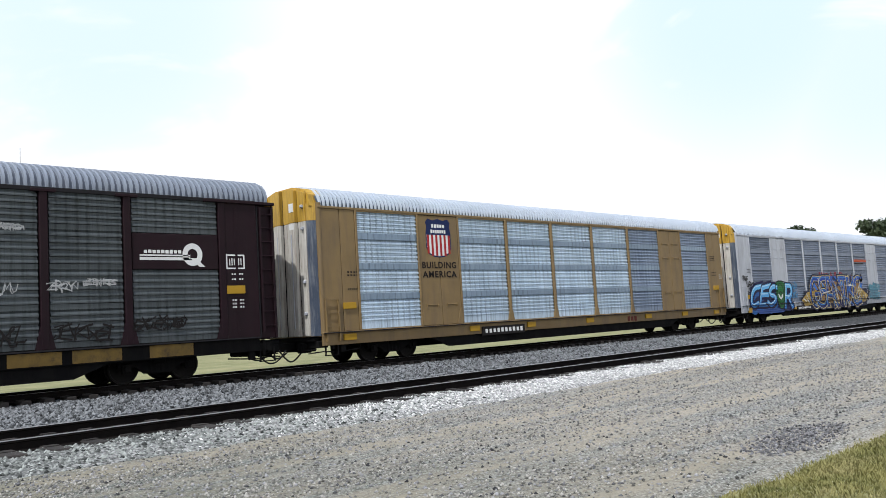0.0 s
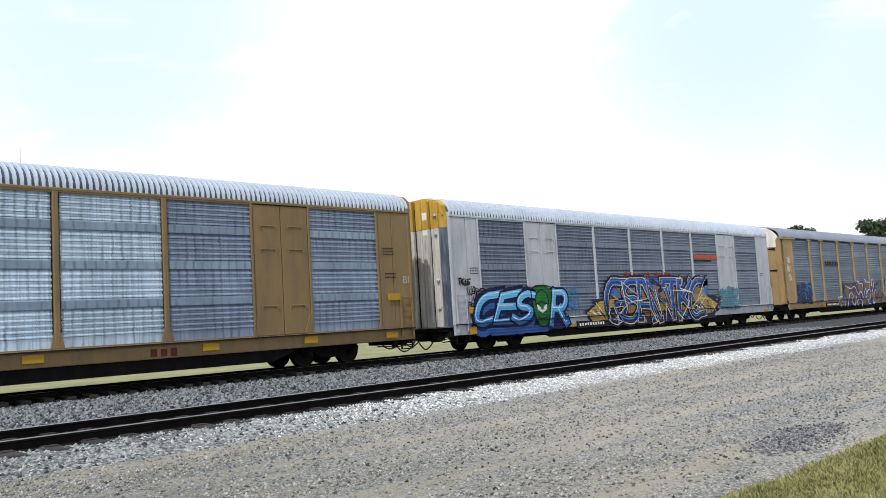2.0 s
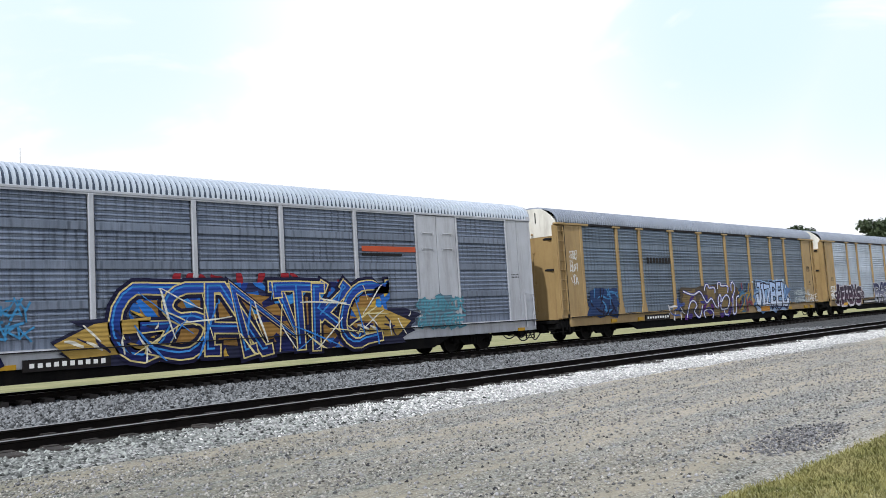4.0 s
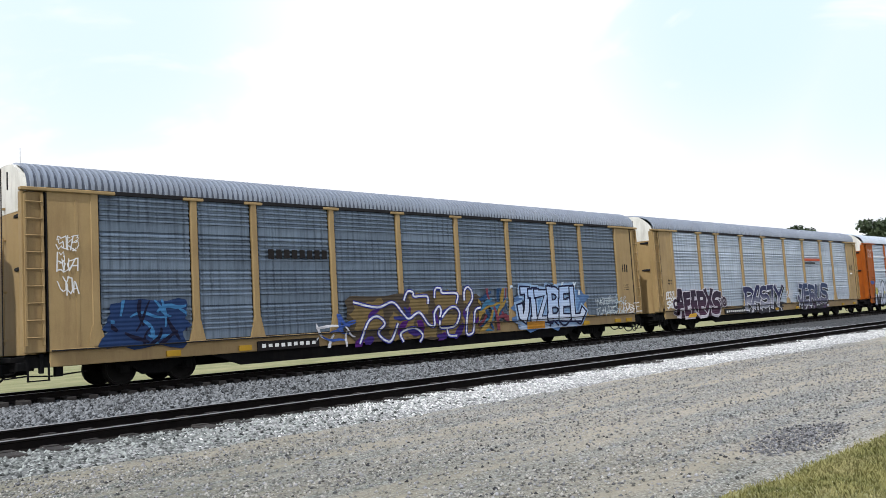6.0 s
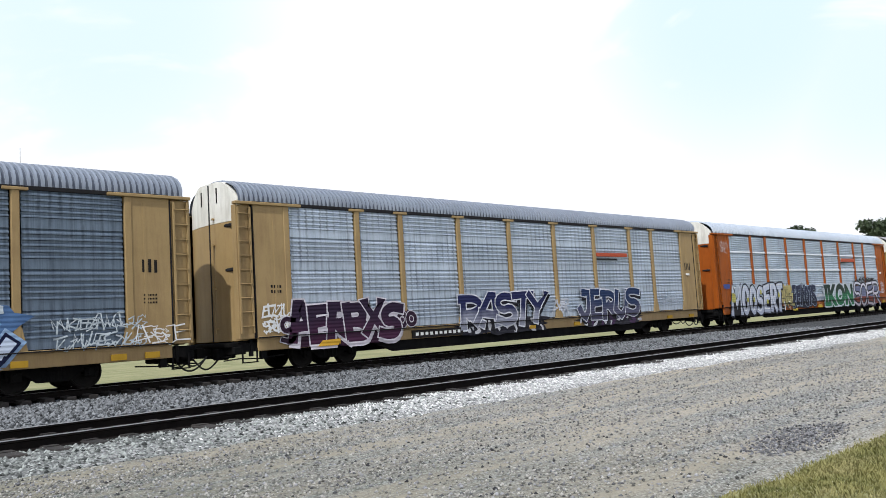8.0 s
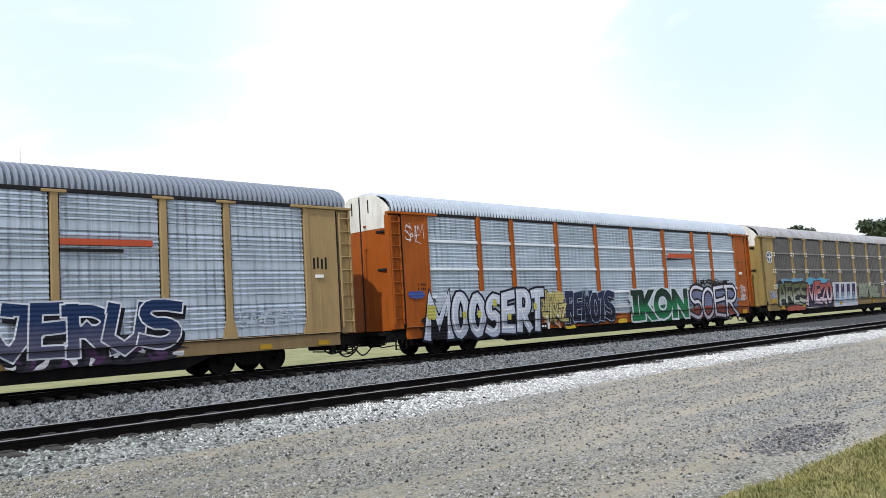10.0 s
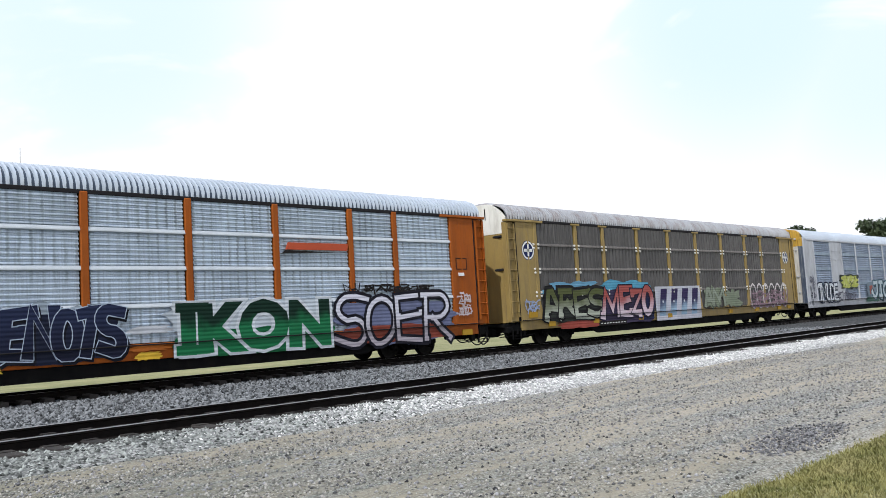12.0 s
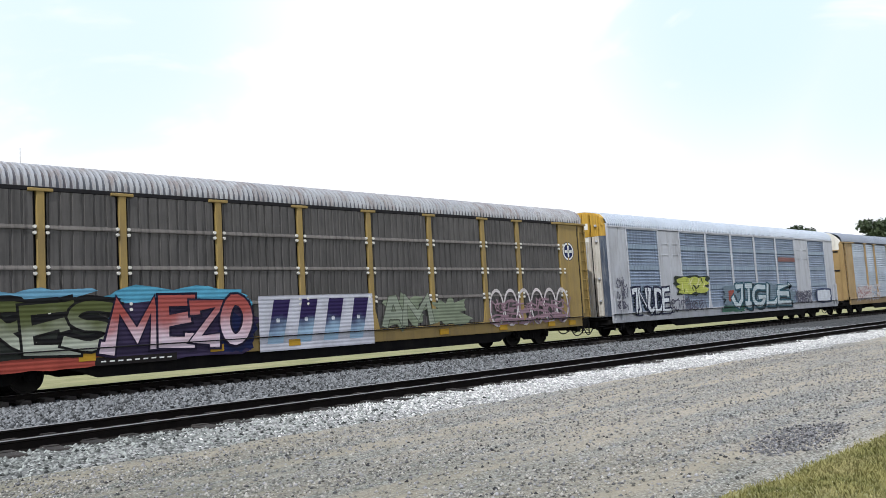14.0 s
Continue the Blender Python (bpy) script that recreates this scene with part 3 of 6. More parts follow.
def scribble(name, box, y, mat, parent, n, seed, r=0.018, label=""):
    """A thin hand-written tag: rows of quick overlapping letters, too hasty to read."""
    rng = random.Random(seed)
    x0, x1, z0, z1 = box
    s = Shape()
    rows = max(1, round((z1 - z0) / 0.55))
    h = (z1 - z0) / rows
    count = max(4, min(14, round((x1 - x0) / (h * 0.34))))
    w = (x1 - x0) / count
    keys = sorted(LETTERS)
    for row in range(rows):
        base, shear = z0 + row * h, rng.uniform(-0.1, 0.5)
        for i in range(count):
            up, tall = rng.uniform(-0.1, 0.1) * h, rng.uniform(0.55, 1.0)
            for stroke in LETTERS[rng.choice(keys)]:
                pts = [(x0 + (i + 0.5 + (a - 0.5) * 1.7 + shear * (b - 0.5) + rng.uniform(-0.35, 0.35)) * w, base + up + (0.1 + 0.8 * b * tall + rng.uniform(-0.1, 0.1)) * h) for a, b in stroke]
                y -= 0.0002
                band(s, pts, 2 * r * rng.uniform(0.7, 1.25), y, 0.8)
    tagged(part(name, s.mesh(name, mat, fix=False), None, parent, label), kind="stuff")


# ---------------------------------------------------------------- the railcars
ROOF = [(-1.47, 5.02), (-1.44, 5.18), (-1.36, 5.36), (-1.18, 5.52), (-0.85, 5.66), (-0.45, 5.74), (0.0, 5.77)]
ROOF = ROOF + [(-y, z) for y, z in ROOF[-2::-1]]
END_TOP = [(y * 0.97, z - 0.03) for y, z in ROOF]
TIERS = [(1.06, 2.0), (2.0, 3.0), (3.0, 4.0), (4.0, 4.94)]
TRUCK = 10.06


def roof_part(car, half, mat, label, pan):
    """A roof of sheets folded across, with a smooth ridge and rolled eaves."""
    s, pitch = Shape(), 0.165
    count = int(2 * half / pitch)
    p = 2 * half / count
    xs = [-half + p * (i + k) for i in range(count) for k in (0.0, 0.46, 0.54, 0.92)] + [half]
    m = len(ROOF)
    for i, x in enumerate(xs):
        for j, (y, z) in enumerate(ROOF):
            e = 0.07 if i % 4 in (2, 3) and j not in (0, m - 1) else 0.0
            d = Vector((y * 0.6, z - 4.6)).normalized()
            s.v.append((x, y + d.x * e, z + d.y * e))
    for i in range(len(xs) - 1):
        s.f += [(i * m + j, i * m + j + 1, (i + 1) * m + j + 1, (i + 1) * m + j) for j in range(m - 1)]
    me = s.mesh("roof", mat, smooth=True)
    for e in me.edges:
        a, b = (me.vertices[k].co for k in e.vertices)
        e.use_edge_sharp = abs(a.x - b.x) < 1e-4
    # pan faces take the darker copy, standing in for shade between ribs
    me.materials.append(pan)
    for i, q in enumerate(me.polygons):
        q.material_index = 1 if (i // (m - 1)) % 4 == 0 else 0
    s = me
    return part("roof", s, mat, car, label, smooth=True)


def screen(car, x0, x1, z0, z1, mat, ribs, flat, lip, side=-1, proud=0.0, label=""):
    """One pressed steel sheet: ribs along its length over a flat band, closed at the back."""
    zs, p = z0 + flat, (z1 - z0 - flat) / ribs
    prof = [(1.475, z0 + 0.004), (1.475, zs)]
    if lip:
        prof = [(1.50, z0 + 0.004), (1.505, z0 + 0.09), (1.475, z0 + 0.10), (1.475, zs)]
    for i in range(ribs):
        a = zs + i * p
        prof += [(1.455, a + 0.04 * p), (1.498 + proud, a + 0.10 * p), (1.498 + proud, a + 0.30 * p), (1.455, a + 0.72 * p)]
    prof += [(1.475, z1 - 0.004)]
    poly = [(side * y, z) for y, z in prof] + [(side * 1.41, z1 - 0.004), (side * 1.41, z0 + 0.004)]
    return part("screen_panel", Shape().prism(poly, "x", x0, x1), mat, car, label)


def upright_screen(car, x0, x1, z0, z1, mat):
    """A sheet with upright folds."""
    n = max(3, round((x1 - x0) / 0.27))
    p = (x1 - x0) / n
    poly = []
    for i in range(n):
        a = x0 + i * p
        poly += [(a, -1.468), (a + 0.04, -1.468), (a + 0.06, -1.495), (a + p - 0.02, -1.495)]
    poly += [(x1, -1.468), (x1, -1.42), (x0, -1.42)]
    return part("screen_panel", Shape().prism(poly, "z", z0 + 0.004, z1 - 0.004), mat, car)


def joint_strip(car, x0, x1, z, mat):
    return part("joint_strip", Shape().prism([(-1.47, z - 0.03), (-1.525, z - 0.01), (-1.525, z + 0.02), (-1.50, z + 0.09), (-1.47, z + 0.10)], "x", x0, x1), mat, car, "bright galvanised joint strip")


def ladder(car, x0, x1, mat, z0=1.15, z1=4.85):
    s = Shape()
    for x in (x0 + 0.04, x1 - 0.04):
        s.box(x - 0.03, x + 0.03, -1.56, -1.50, z0, z1, 0.008)
    n = 9
    for i in range(n):
        z = z0 + 0.2 + i * (z1 - z0 - 0.4) / (n - 1)
        s.cyl((x0 + 0.04, -1.565, z), (x1 - 0.04, -1.565, z), 0.019, 6)
    return part("ladder", s, mat, car)


def wheelset_shape():
    s = Shape()
    prof = [(-0.72, 0.0), (-0.735, 0.09), (-0.75, 0.36), (-0.795, 0.385), (-0.795, 0.425), (-0.66, 0.425), (-0.655, 0.45), (-0.625, 0.45), (-0.62, 0.40), (-0.66, 0.36), (-0.69, 0.10), (-0.62, 0.09)]
    n = 22
    for sg in (1, -1):
        k = len(s.v)
        for i in range(n):
            a = TAU * i / n
            s.v += [(r * math.cos(a), sg * y, r * math.sin(a)) for y, r in prof[1:]]
        m = len(prof) - 1
        for i in range(n):
            j = (i + 1) % n
            s.f += [(k + i * m + q, k + i * m + q + 1, k + j * m + q + 1, k + j * m + q) for q in range(m - 1)]
        s.f.append(tuple(k + i * m for i in range(n)))
    s.cyl((0, -0.98, 0), (0, 0.98, 0), 0.085, 10)
    return s


def truck_shape():
    """Two cast side frames with their journal boxes, a bolster and springs."""
    s = Shape()
    for sg in (1, -1):
        y0, y1 = sg * 0.92, sg * 1.04
        top = [(-1.12, 0.56), (-0.62, 0.66), (0.62, 0.66), (1.12, 0.56), (1.12, 0.42), (0.66, 0.44), (0.38, 0.24), (-0.38, 0.24), (-0.66, 0.44), (-1.12, 0.42)]
        s.prism(top, "y", y0, y1)
        for x in (-0.89, 0.89):
            s.box(x - 0.14, x + 0.14, sg * 0.96, sg * 1.10, 0.29, 0.55, 0.03)
            s.cyl((x, sg * 1.08, 0.42), (x, sg * 1.14, 0.42), 0.085, 10)
        for x in (-0.24, -0.08, 0.08, 0.24):
            s.cyl((x, sg * 1.0, 0.28), (x, sg * 1.0, 0.52), 0.06, 8)
    s.box(-0.18, 0.18, -1.1, 1.1, 0.50, 0.68, 0.02)
    s.box(-0.75, 0.75, -0.25, 0.25, 0.52, 0.60, 0.02)
    return s


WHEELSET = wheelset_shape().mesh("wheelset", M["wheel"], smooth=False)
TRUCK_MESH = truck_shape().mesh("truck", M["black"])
WHEELS = []


def running_gear(car, half):
    for x in (-TRUCK, TRUCK):
        tr = part("truck", TRUCK_MESH, None, car, "black cast steel truck")
        tr.location = (x, 0, 0)
        for wx in (-0.87, 0.87):
            ws = part("wheelset", WHEELSET, None, tr)
            ws.location = (wx, 0, 0.42)
            WHEELS.append(ws)
    s = Shape()
    belly = [(-half + 0.1, 0.62), (-half + 0.1, 0.86), (half - 0.1, 0.86), (half - 0.1, 0.62), (TRUCK - 1.5, 0.60), (TRUCK - 2.4, 0.27), (-TRUCK + 2.4, 0.27), (-TRUCK + 1.5, 0.60)]
    s.prism(belly, "y", -1.42, -1.30)
    s.prism(belly, "y", 1.30, 1.42)
    s.box(-half + 0.1, half - 0.1, -1.30, 1.30, 0.80, 0.92)
    s.box(-TRUCK + 1.6, TRUCK - 1.6, -0.35, 0.35, 0.40, 0.80, 0.02)
    for x in np.linspace(-7, 7, 9):
        s.box(x - 0.05, x + 0.05, -1.28, 1.28, 0.52, 0.80)
    s.cyl((-1.4, -1.0, 0.47), (-0.4, -1.0, 0.47), 0.16, 12)
    s.box(0.2, 0.8, -1.25, -0.95, 0.30, 0.62, 0.03)
    s.cyl((1.4, -1.1, 0.40), (2.0, -1.1, 0.40), 0.12, 10)
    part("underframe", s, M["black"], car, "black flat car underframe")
    for sg in (1, -1):
        c = Shape()
        c.box(sg * (half - 0.3), sg * 14.05, -0.11, 0.11, 0.52, 0.76, 0.02)
        c.prism([(sg * 14.0, -0.18), (sg * 14.22, -0.18), (sg * 14.27, -0.05), (sg * 14.16, 0.02), (sg * 14.31, 0.16), (sg * 14.0, 0.19)], "z", 0.50, 0.80)
        c.box(sg * (half - 0.45), sg * (half + 0.02), -0.55, 0.55, 0.45, 0.84, 0.04)
        c.box(sg * (half - 0.05), sg * (half + 0.05), -1.35, 1.35, 0.60, 0.72, 0.01)
        part("coupler", c, M["black"], car)
        e = Shape()
        e.box(sg * (half - 0.55), sg * (half + 0.20), -1.25, 1.25, 0.78, 0.90, 0.01)
        e.box(sg * (half - 0.30), sg * (half + 0.10), -1.36, 1.36, 0.56, 0.78, 0.02)
        e.box(sg * (half - 0.10), sg * (half + 0.28), -0.75, -0.45, 0.42, 0.74, 0.03)
        e.cyl((sg * (half + 0.12), 0.6, 0.60), (sg * (half + 0.12), 1.0, 0.60), 0.10, 8)
        e.cyl((sg * (half + 0.20), -1.15, 0.50), (sg * (half + 0.20), 1.15, 0.50), 0.02, 6)
        part("end_platform", e, M["black"], car)
        part("brake_rod", Shape().tube([(sg * (half - 1.6), -1.34, 0.46), (sg * (half - 0.7), -1.38, 0.40), (sg * (half - 0.1), -1.34, 0.44), (sg * (half + 0.3), -1.10, 0.40)], 0.02, 5), M["black"], car)
        part("end_bracket", Shape().box(sg * (half - 0.95), sg * (half - 0.75), -1.44, -1.30, 0.38, 0.74, 0.02), M["black"], car)
        part("end_bracket", Shape().box(sg * (half - 0.5), sg * (half - 0.4), -1.44, -1.30, 0.48, 0.95, 0.02), M["black"], car)
        for y, drop in ((-0.42, 0.30), (0.34, 0.22)):
            pts = [(sg * (half - 0.05 + 1.0 * t), y + 0.05 * math.sin(5 * t), 0.58 - drop * math.sin(math.pi * min(1, t * 0.98)) * 1.35) for t in np.linspace(0, 1, 10)]
            h = Shape().tube(pts, 0.026, 6)
            part("air_hose", h, M["rubber"], car)
        for y in (-1.2, -0.9):
            h = Shape().tube([(sg * (half + 0.03), y, 0.66), (sg * (half + 0.10), y, 0.52), (sg * (half + 0.12), y + 0.4, 0.50)], 0.016, 5)
            part("uncoupling_rod", h, M["black"], car)
        st = Shape()
        for x in (half - 0.12, half - 0.60):
            st.box(sg * x - 0.02, sg * x + 0.02, -1.47, -1.43, 0.32, 0.72)
        st.box(sg * (half - 0.10), sg * (half - 0.62), -1.49, -1.41, 0.30, 0.33)
        part("step", st, M["black"], car)


def closed_back(car, half, mat):
    """The far side: plain ribbed sheets, posts and the deck behind the screens."""
    s = Shape()
    for x0 in np.linspace(-half + 0.2, half - 0.2, 10)[:-1]:
        w = (2 * half - 0.4) / 9
        part("far_post", Shape().box(x0 - 0.08, x0 + 0.08, 1.40, 1.53, 1.06, 4.94, 0.01), mat, car)
    s.box(-half, half, 1.40, 1.49, 0.62, 4.95)
    part("far_side_wall", s, mat, car)
    d = Shape()
    for z in (1.0, 2.95):
        d.box(-half + 0.3, half - 0.3, -1.38, 1.38, z, z + 0.06)
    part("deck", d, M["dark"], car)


def sign_plate(car, x0, x1, z0, z1, n=9):
    part("number_plate", Shape().box(x0, x1, -1.552, -1.50, z0, z1), M["ink"], car, "black plate with white lettering")
    bars("lettering", (x0 + 0.10, x1 - 0.10, z0 + 0.08, z1 - 0.08), -1.558, M["white"], car, n, 0.42)


def tab(car, x0, x1, z0, z1, key="yellow"):
    part("reflector" if key == "yellow" else "label", Shape().box(x0, x1, -1.556, -1.50, z0, z1, 0.003), M[key], car)


def side_sill(car, half, mat, label="", z0=0.62, z1=1.04):
    s = Shape()
    s.box(-half, half, -1.50, -1.42, z0, z1, 0.012)
    s.box(-half, half, -1.54, -1.40, z1 - 0.05, z1, 0.01)
    part("side_sill", s, mat, car, label)
    # lip added in near-black, to draw the shadow line under the screens
    part("sill_lip", Shape().box(-half + 0.02, half - 0.02, -1.60, -1.53, z1 - 0.045, z1 - 0.012, 0.006), M["dark"], car, "dark lip along the sill, coloured as a shadow line")


def panel_car(name_label, body, screens, odd, roof_mat, x, group, bar_heights=((3.75, 4.3), (3.75, 4.3))):
    """A closed car rack with flush side doors and folding end doors."""
    half = 13.35
    car = thing("freight_car", name_label, "railcar", pose(x, TRAIN_Y, RAIL), group)
    running_gear(car, half)
    closed_back(car, half, body)
    side_sill(car, half, body)
    xs = [(1.55, 4.25), (6.38, 8.95), (9.15, 11.80), (12.02, 14.68), (14.90, 17.55), (17.75, 20.32), (22.45, 25.15)]
    for i, (a, b) in enumerate(xs):
        for z0, z1 in TIERS:
            screen(car, a - half, b - half, z0, z1, odd if i >= 5 else screens, 5, 0.26, False, proud=0.0)
        for z, _ in TIERS[1:]:
            part("joint_band", Shape().box(a - half + 0.01, b - half - 0.01, -1.502, -1.45, z + 0.01, z + 0.23, 0.012), M["band_dusk"] if screens is M["scr_dusk"] else M["band"], car)
        for z0, z1 in ((1.04, 1.07), (4.93, 4.97)):
            part("screen_frame", Shape().box(a - half - 0.03, b - half + 0.03, -1.52, -1.44, z0, z1), body, car)
    for a, b in zip(xs, xs[1:]):
        if b[0] - a[1] < 0.5:
            p = Shape()
            c = (a[1] + b[0]) / 2 - half
            p.box(c - 0.075, c + 0.075, -1.535, -1.42, 1.04, 4.97, 0.02)
            p.prism([(c - 0.17, 1.05), (c + 0.17, 1.05), (c + 0.08, 1.45), (c - 0.08, 1.45)], "y", -1.53, -1.44)
            part("post", p, body, car)
    for (a, b), heights in zip(((4.29, 6.34), (20.36, 22.41)), bar_heights):
        a, b = a - half, b - half
        fr = Shape()
        for x0 in (a, b):
            fr.box(x0 - 0.04, x0 + 0.04, -1.53, -1.42, 1.04, 4.97, 0.012)
        for x0, sg in ((a, 1), (b, -1)):
            fr.prism([(x0 + sg * 0.04, 1.06), (x0 + sg * 0.30, 1.06), (x0 + sg * 0.10, 1.65), (x0 + sg * 0.04, 1.65)], "y", -1.535, -1.49)
        part("door_frame", fr, body, car)
        mid = (a + b) / 2
        for x0, x1 in ((a + 0.05, mid - 0.008), (mid + 0.008, b - 0.05)):
            d = part("door", Shape().box(x0, x1, -1.505, -1.45, 1.05, 4.95, 0.015), body, car)
            for z in heights:
                h = Shape()
                h.box(x0 + 0.22, x1 - 0.22, -1.525, -1.50, z, z + 0.035, 0.006)
                for xx in (x0 + 0.22, x1 - 0.22):
                    h.cyl((xx, -1.53, z - 0.06), (xx, -1.53, z + 0.06), 0.02, 6)
                part("door_bar", h, body, d)
    for sg in (1, -1):
        for a, b in ((12.50, 13.30), (11.88, 12.485)):
            part("corner_panel", Shape().box(sg * a, sg * b, -1.505, -1.44, 1.04, 4.97, 0.015), body, car)
        c = Shape()
        c.box(sg * 11.78, sg * 11.87, -1.53, -1.42, 1.04, 4.97, 0.012)
        c.cyl((sg * 13.27, -1.42, 1.0), (sg * 13.27, -1.42, 5.15), 0.10, 12)
        part("corner_post", c, body, car)
        st = Shape()
        for z in (1.2, 1.62, 2.05):
            st.box(sg * 12.72, sg * 13.22, -1.585, -1.565, z, z + 0.03)
        for xx in (12.72, 13.22):
            st.box(sg * xx - 0.015, sg * xx + 0.015, -1.585, -1.50, 0.75, 2.08)
        part("ladder", st, body, car)
    part("top_rail", Shape().box(-half, half, -1.53, -1.40, 4.97, 5.05, 0.012).box(-half, half, 1.40, 1.53, 4.97, 5.05, 0.012), body, car)
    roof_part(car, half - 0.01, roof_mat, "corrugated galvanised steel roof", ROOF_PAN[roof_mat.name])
    for sg in (1, -1):
        folding_end(car, sg, half, body)
    return car


def folding_end(car, sg, half, body):
    """End doors that fold in narrow leaves on a nose that stands out from the body, white below and yellow above."""
    x, nose = sg * half, sg * (half + 0.24)
    key = "slate" if sg < 0 else ""
    plan = [(sg * (half - 0.3), -1.40), (x, -1.40), (nose, -1.22), (nose, 1.22), (x, 1.40), (sg * (half - 0.3), 1.40)]
    part("end_wall", Shape().prism(plan, "z", 0.92, 5.06), body, car)
    rim = [(-1.38, 5.05), (-1.32, 5.42), (-1.10, 5.62), (-0.5, 5.76), (0.5, 5.76), (1.10, 5.62), (1.32, 5.42), (1.38, 5.05)]
    part("end_hood", Shape().prism(rim, "x", sg * (half - 0.3), sg * (half + 0.20)), body if sg > 0 else M["gold"], car)
    cheek = Shape().prism([(x - sg * 0.02, -1.43), (x + sg * 0.03, -1.43), (nose + sg * 0.03, -1.26), (nose, -1.22)], "z", 0.94, 4.58)
    part("end_cheek", cheek, M[key] if key else body, car)
    part("end_cheek_top", Shape().prism([(x - sg * 0.02, -1.43), (x + sg * 0.03, -1.43), (nose + sg * 0.03, -1.26), (nose, -1.22)], "z", 4.585, 5.12), M["gold"] if sg < 0 else body, car)

    def crown(y):
        return 5.70 - 0.22 * (abs(y) / 1.22) ** 2
    leaves = [(-1.22, -0.84, 0.05), (-0.78, -0.46, 0.14), (-0.36, -0.06, 0.06), (0.04, 0.38, 0.13), (0.48, 0.80, 0.05), (0.88, 1.22, 0.11)]
    for a, b, out in leaves:
        x1 = nose + sg * out
        leaf = part("end_door_leaf", Shape().box(nose - sg * 0.02, x1, a, b, 0.95, 4.58, 0.02), M["stained"], car)
        top = Shape().prism([(a, 4.585), (b, 4.585), (b, crown(b)), ((a + b) / 2, crown((a + b) / 2)), (a, crown(a))], "x", nose - sg * 0.02, x1)
        part("end_door_top", top, M["gold"], leaf)
    # dark plate added behind the leaves, so the sunlit grooves look shaded
    part("end_recess", Shape().box(nose, nose + sg * 0.012, -1.2, 1.2, 0.96, 5.4), M["dark"], car)
    for z0, z1 in ((4.92, 5.20), (4.36, 4.54)):
        part("label", Shape().box(nose + sg * 0.142, nose + sg * 0.148, -0.74, -0.50, z0, z1), M["white"], car)
    lk = Shape()
    for z in (1.6, 2.6, 4.3, 5.0):
        lk.box(nose + sg * 0.03, nose + sg * 0.13, -1.16, -1.05, z, z + 0.10, 0.02)
    lk.cyl((nose + sg * 0.16, -0.60, 1.2), (nose + sg * 0.16, -0.60, 4.2), 0.018, 6)
    lk.cyl((nose + sg * 0.13, 0.22, 1.2), (nose + sg * 0.13, 0.22, 4.2), 0.018, 6)
    part("latch", lk, M["silver"], car)


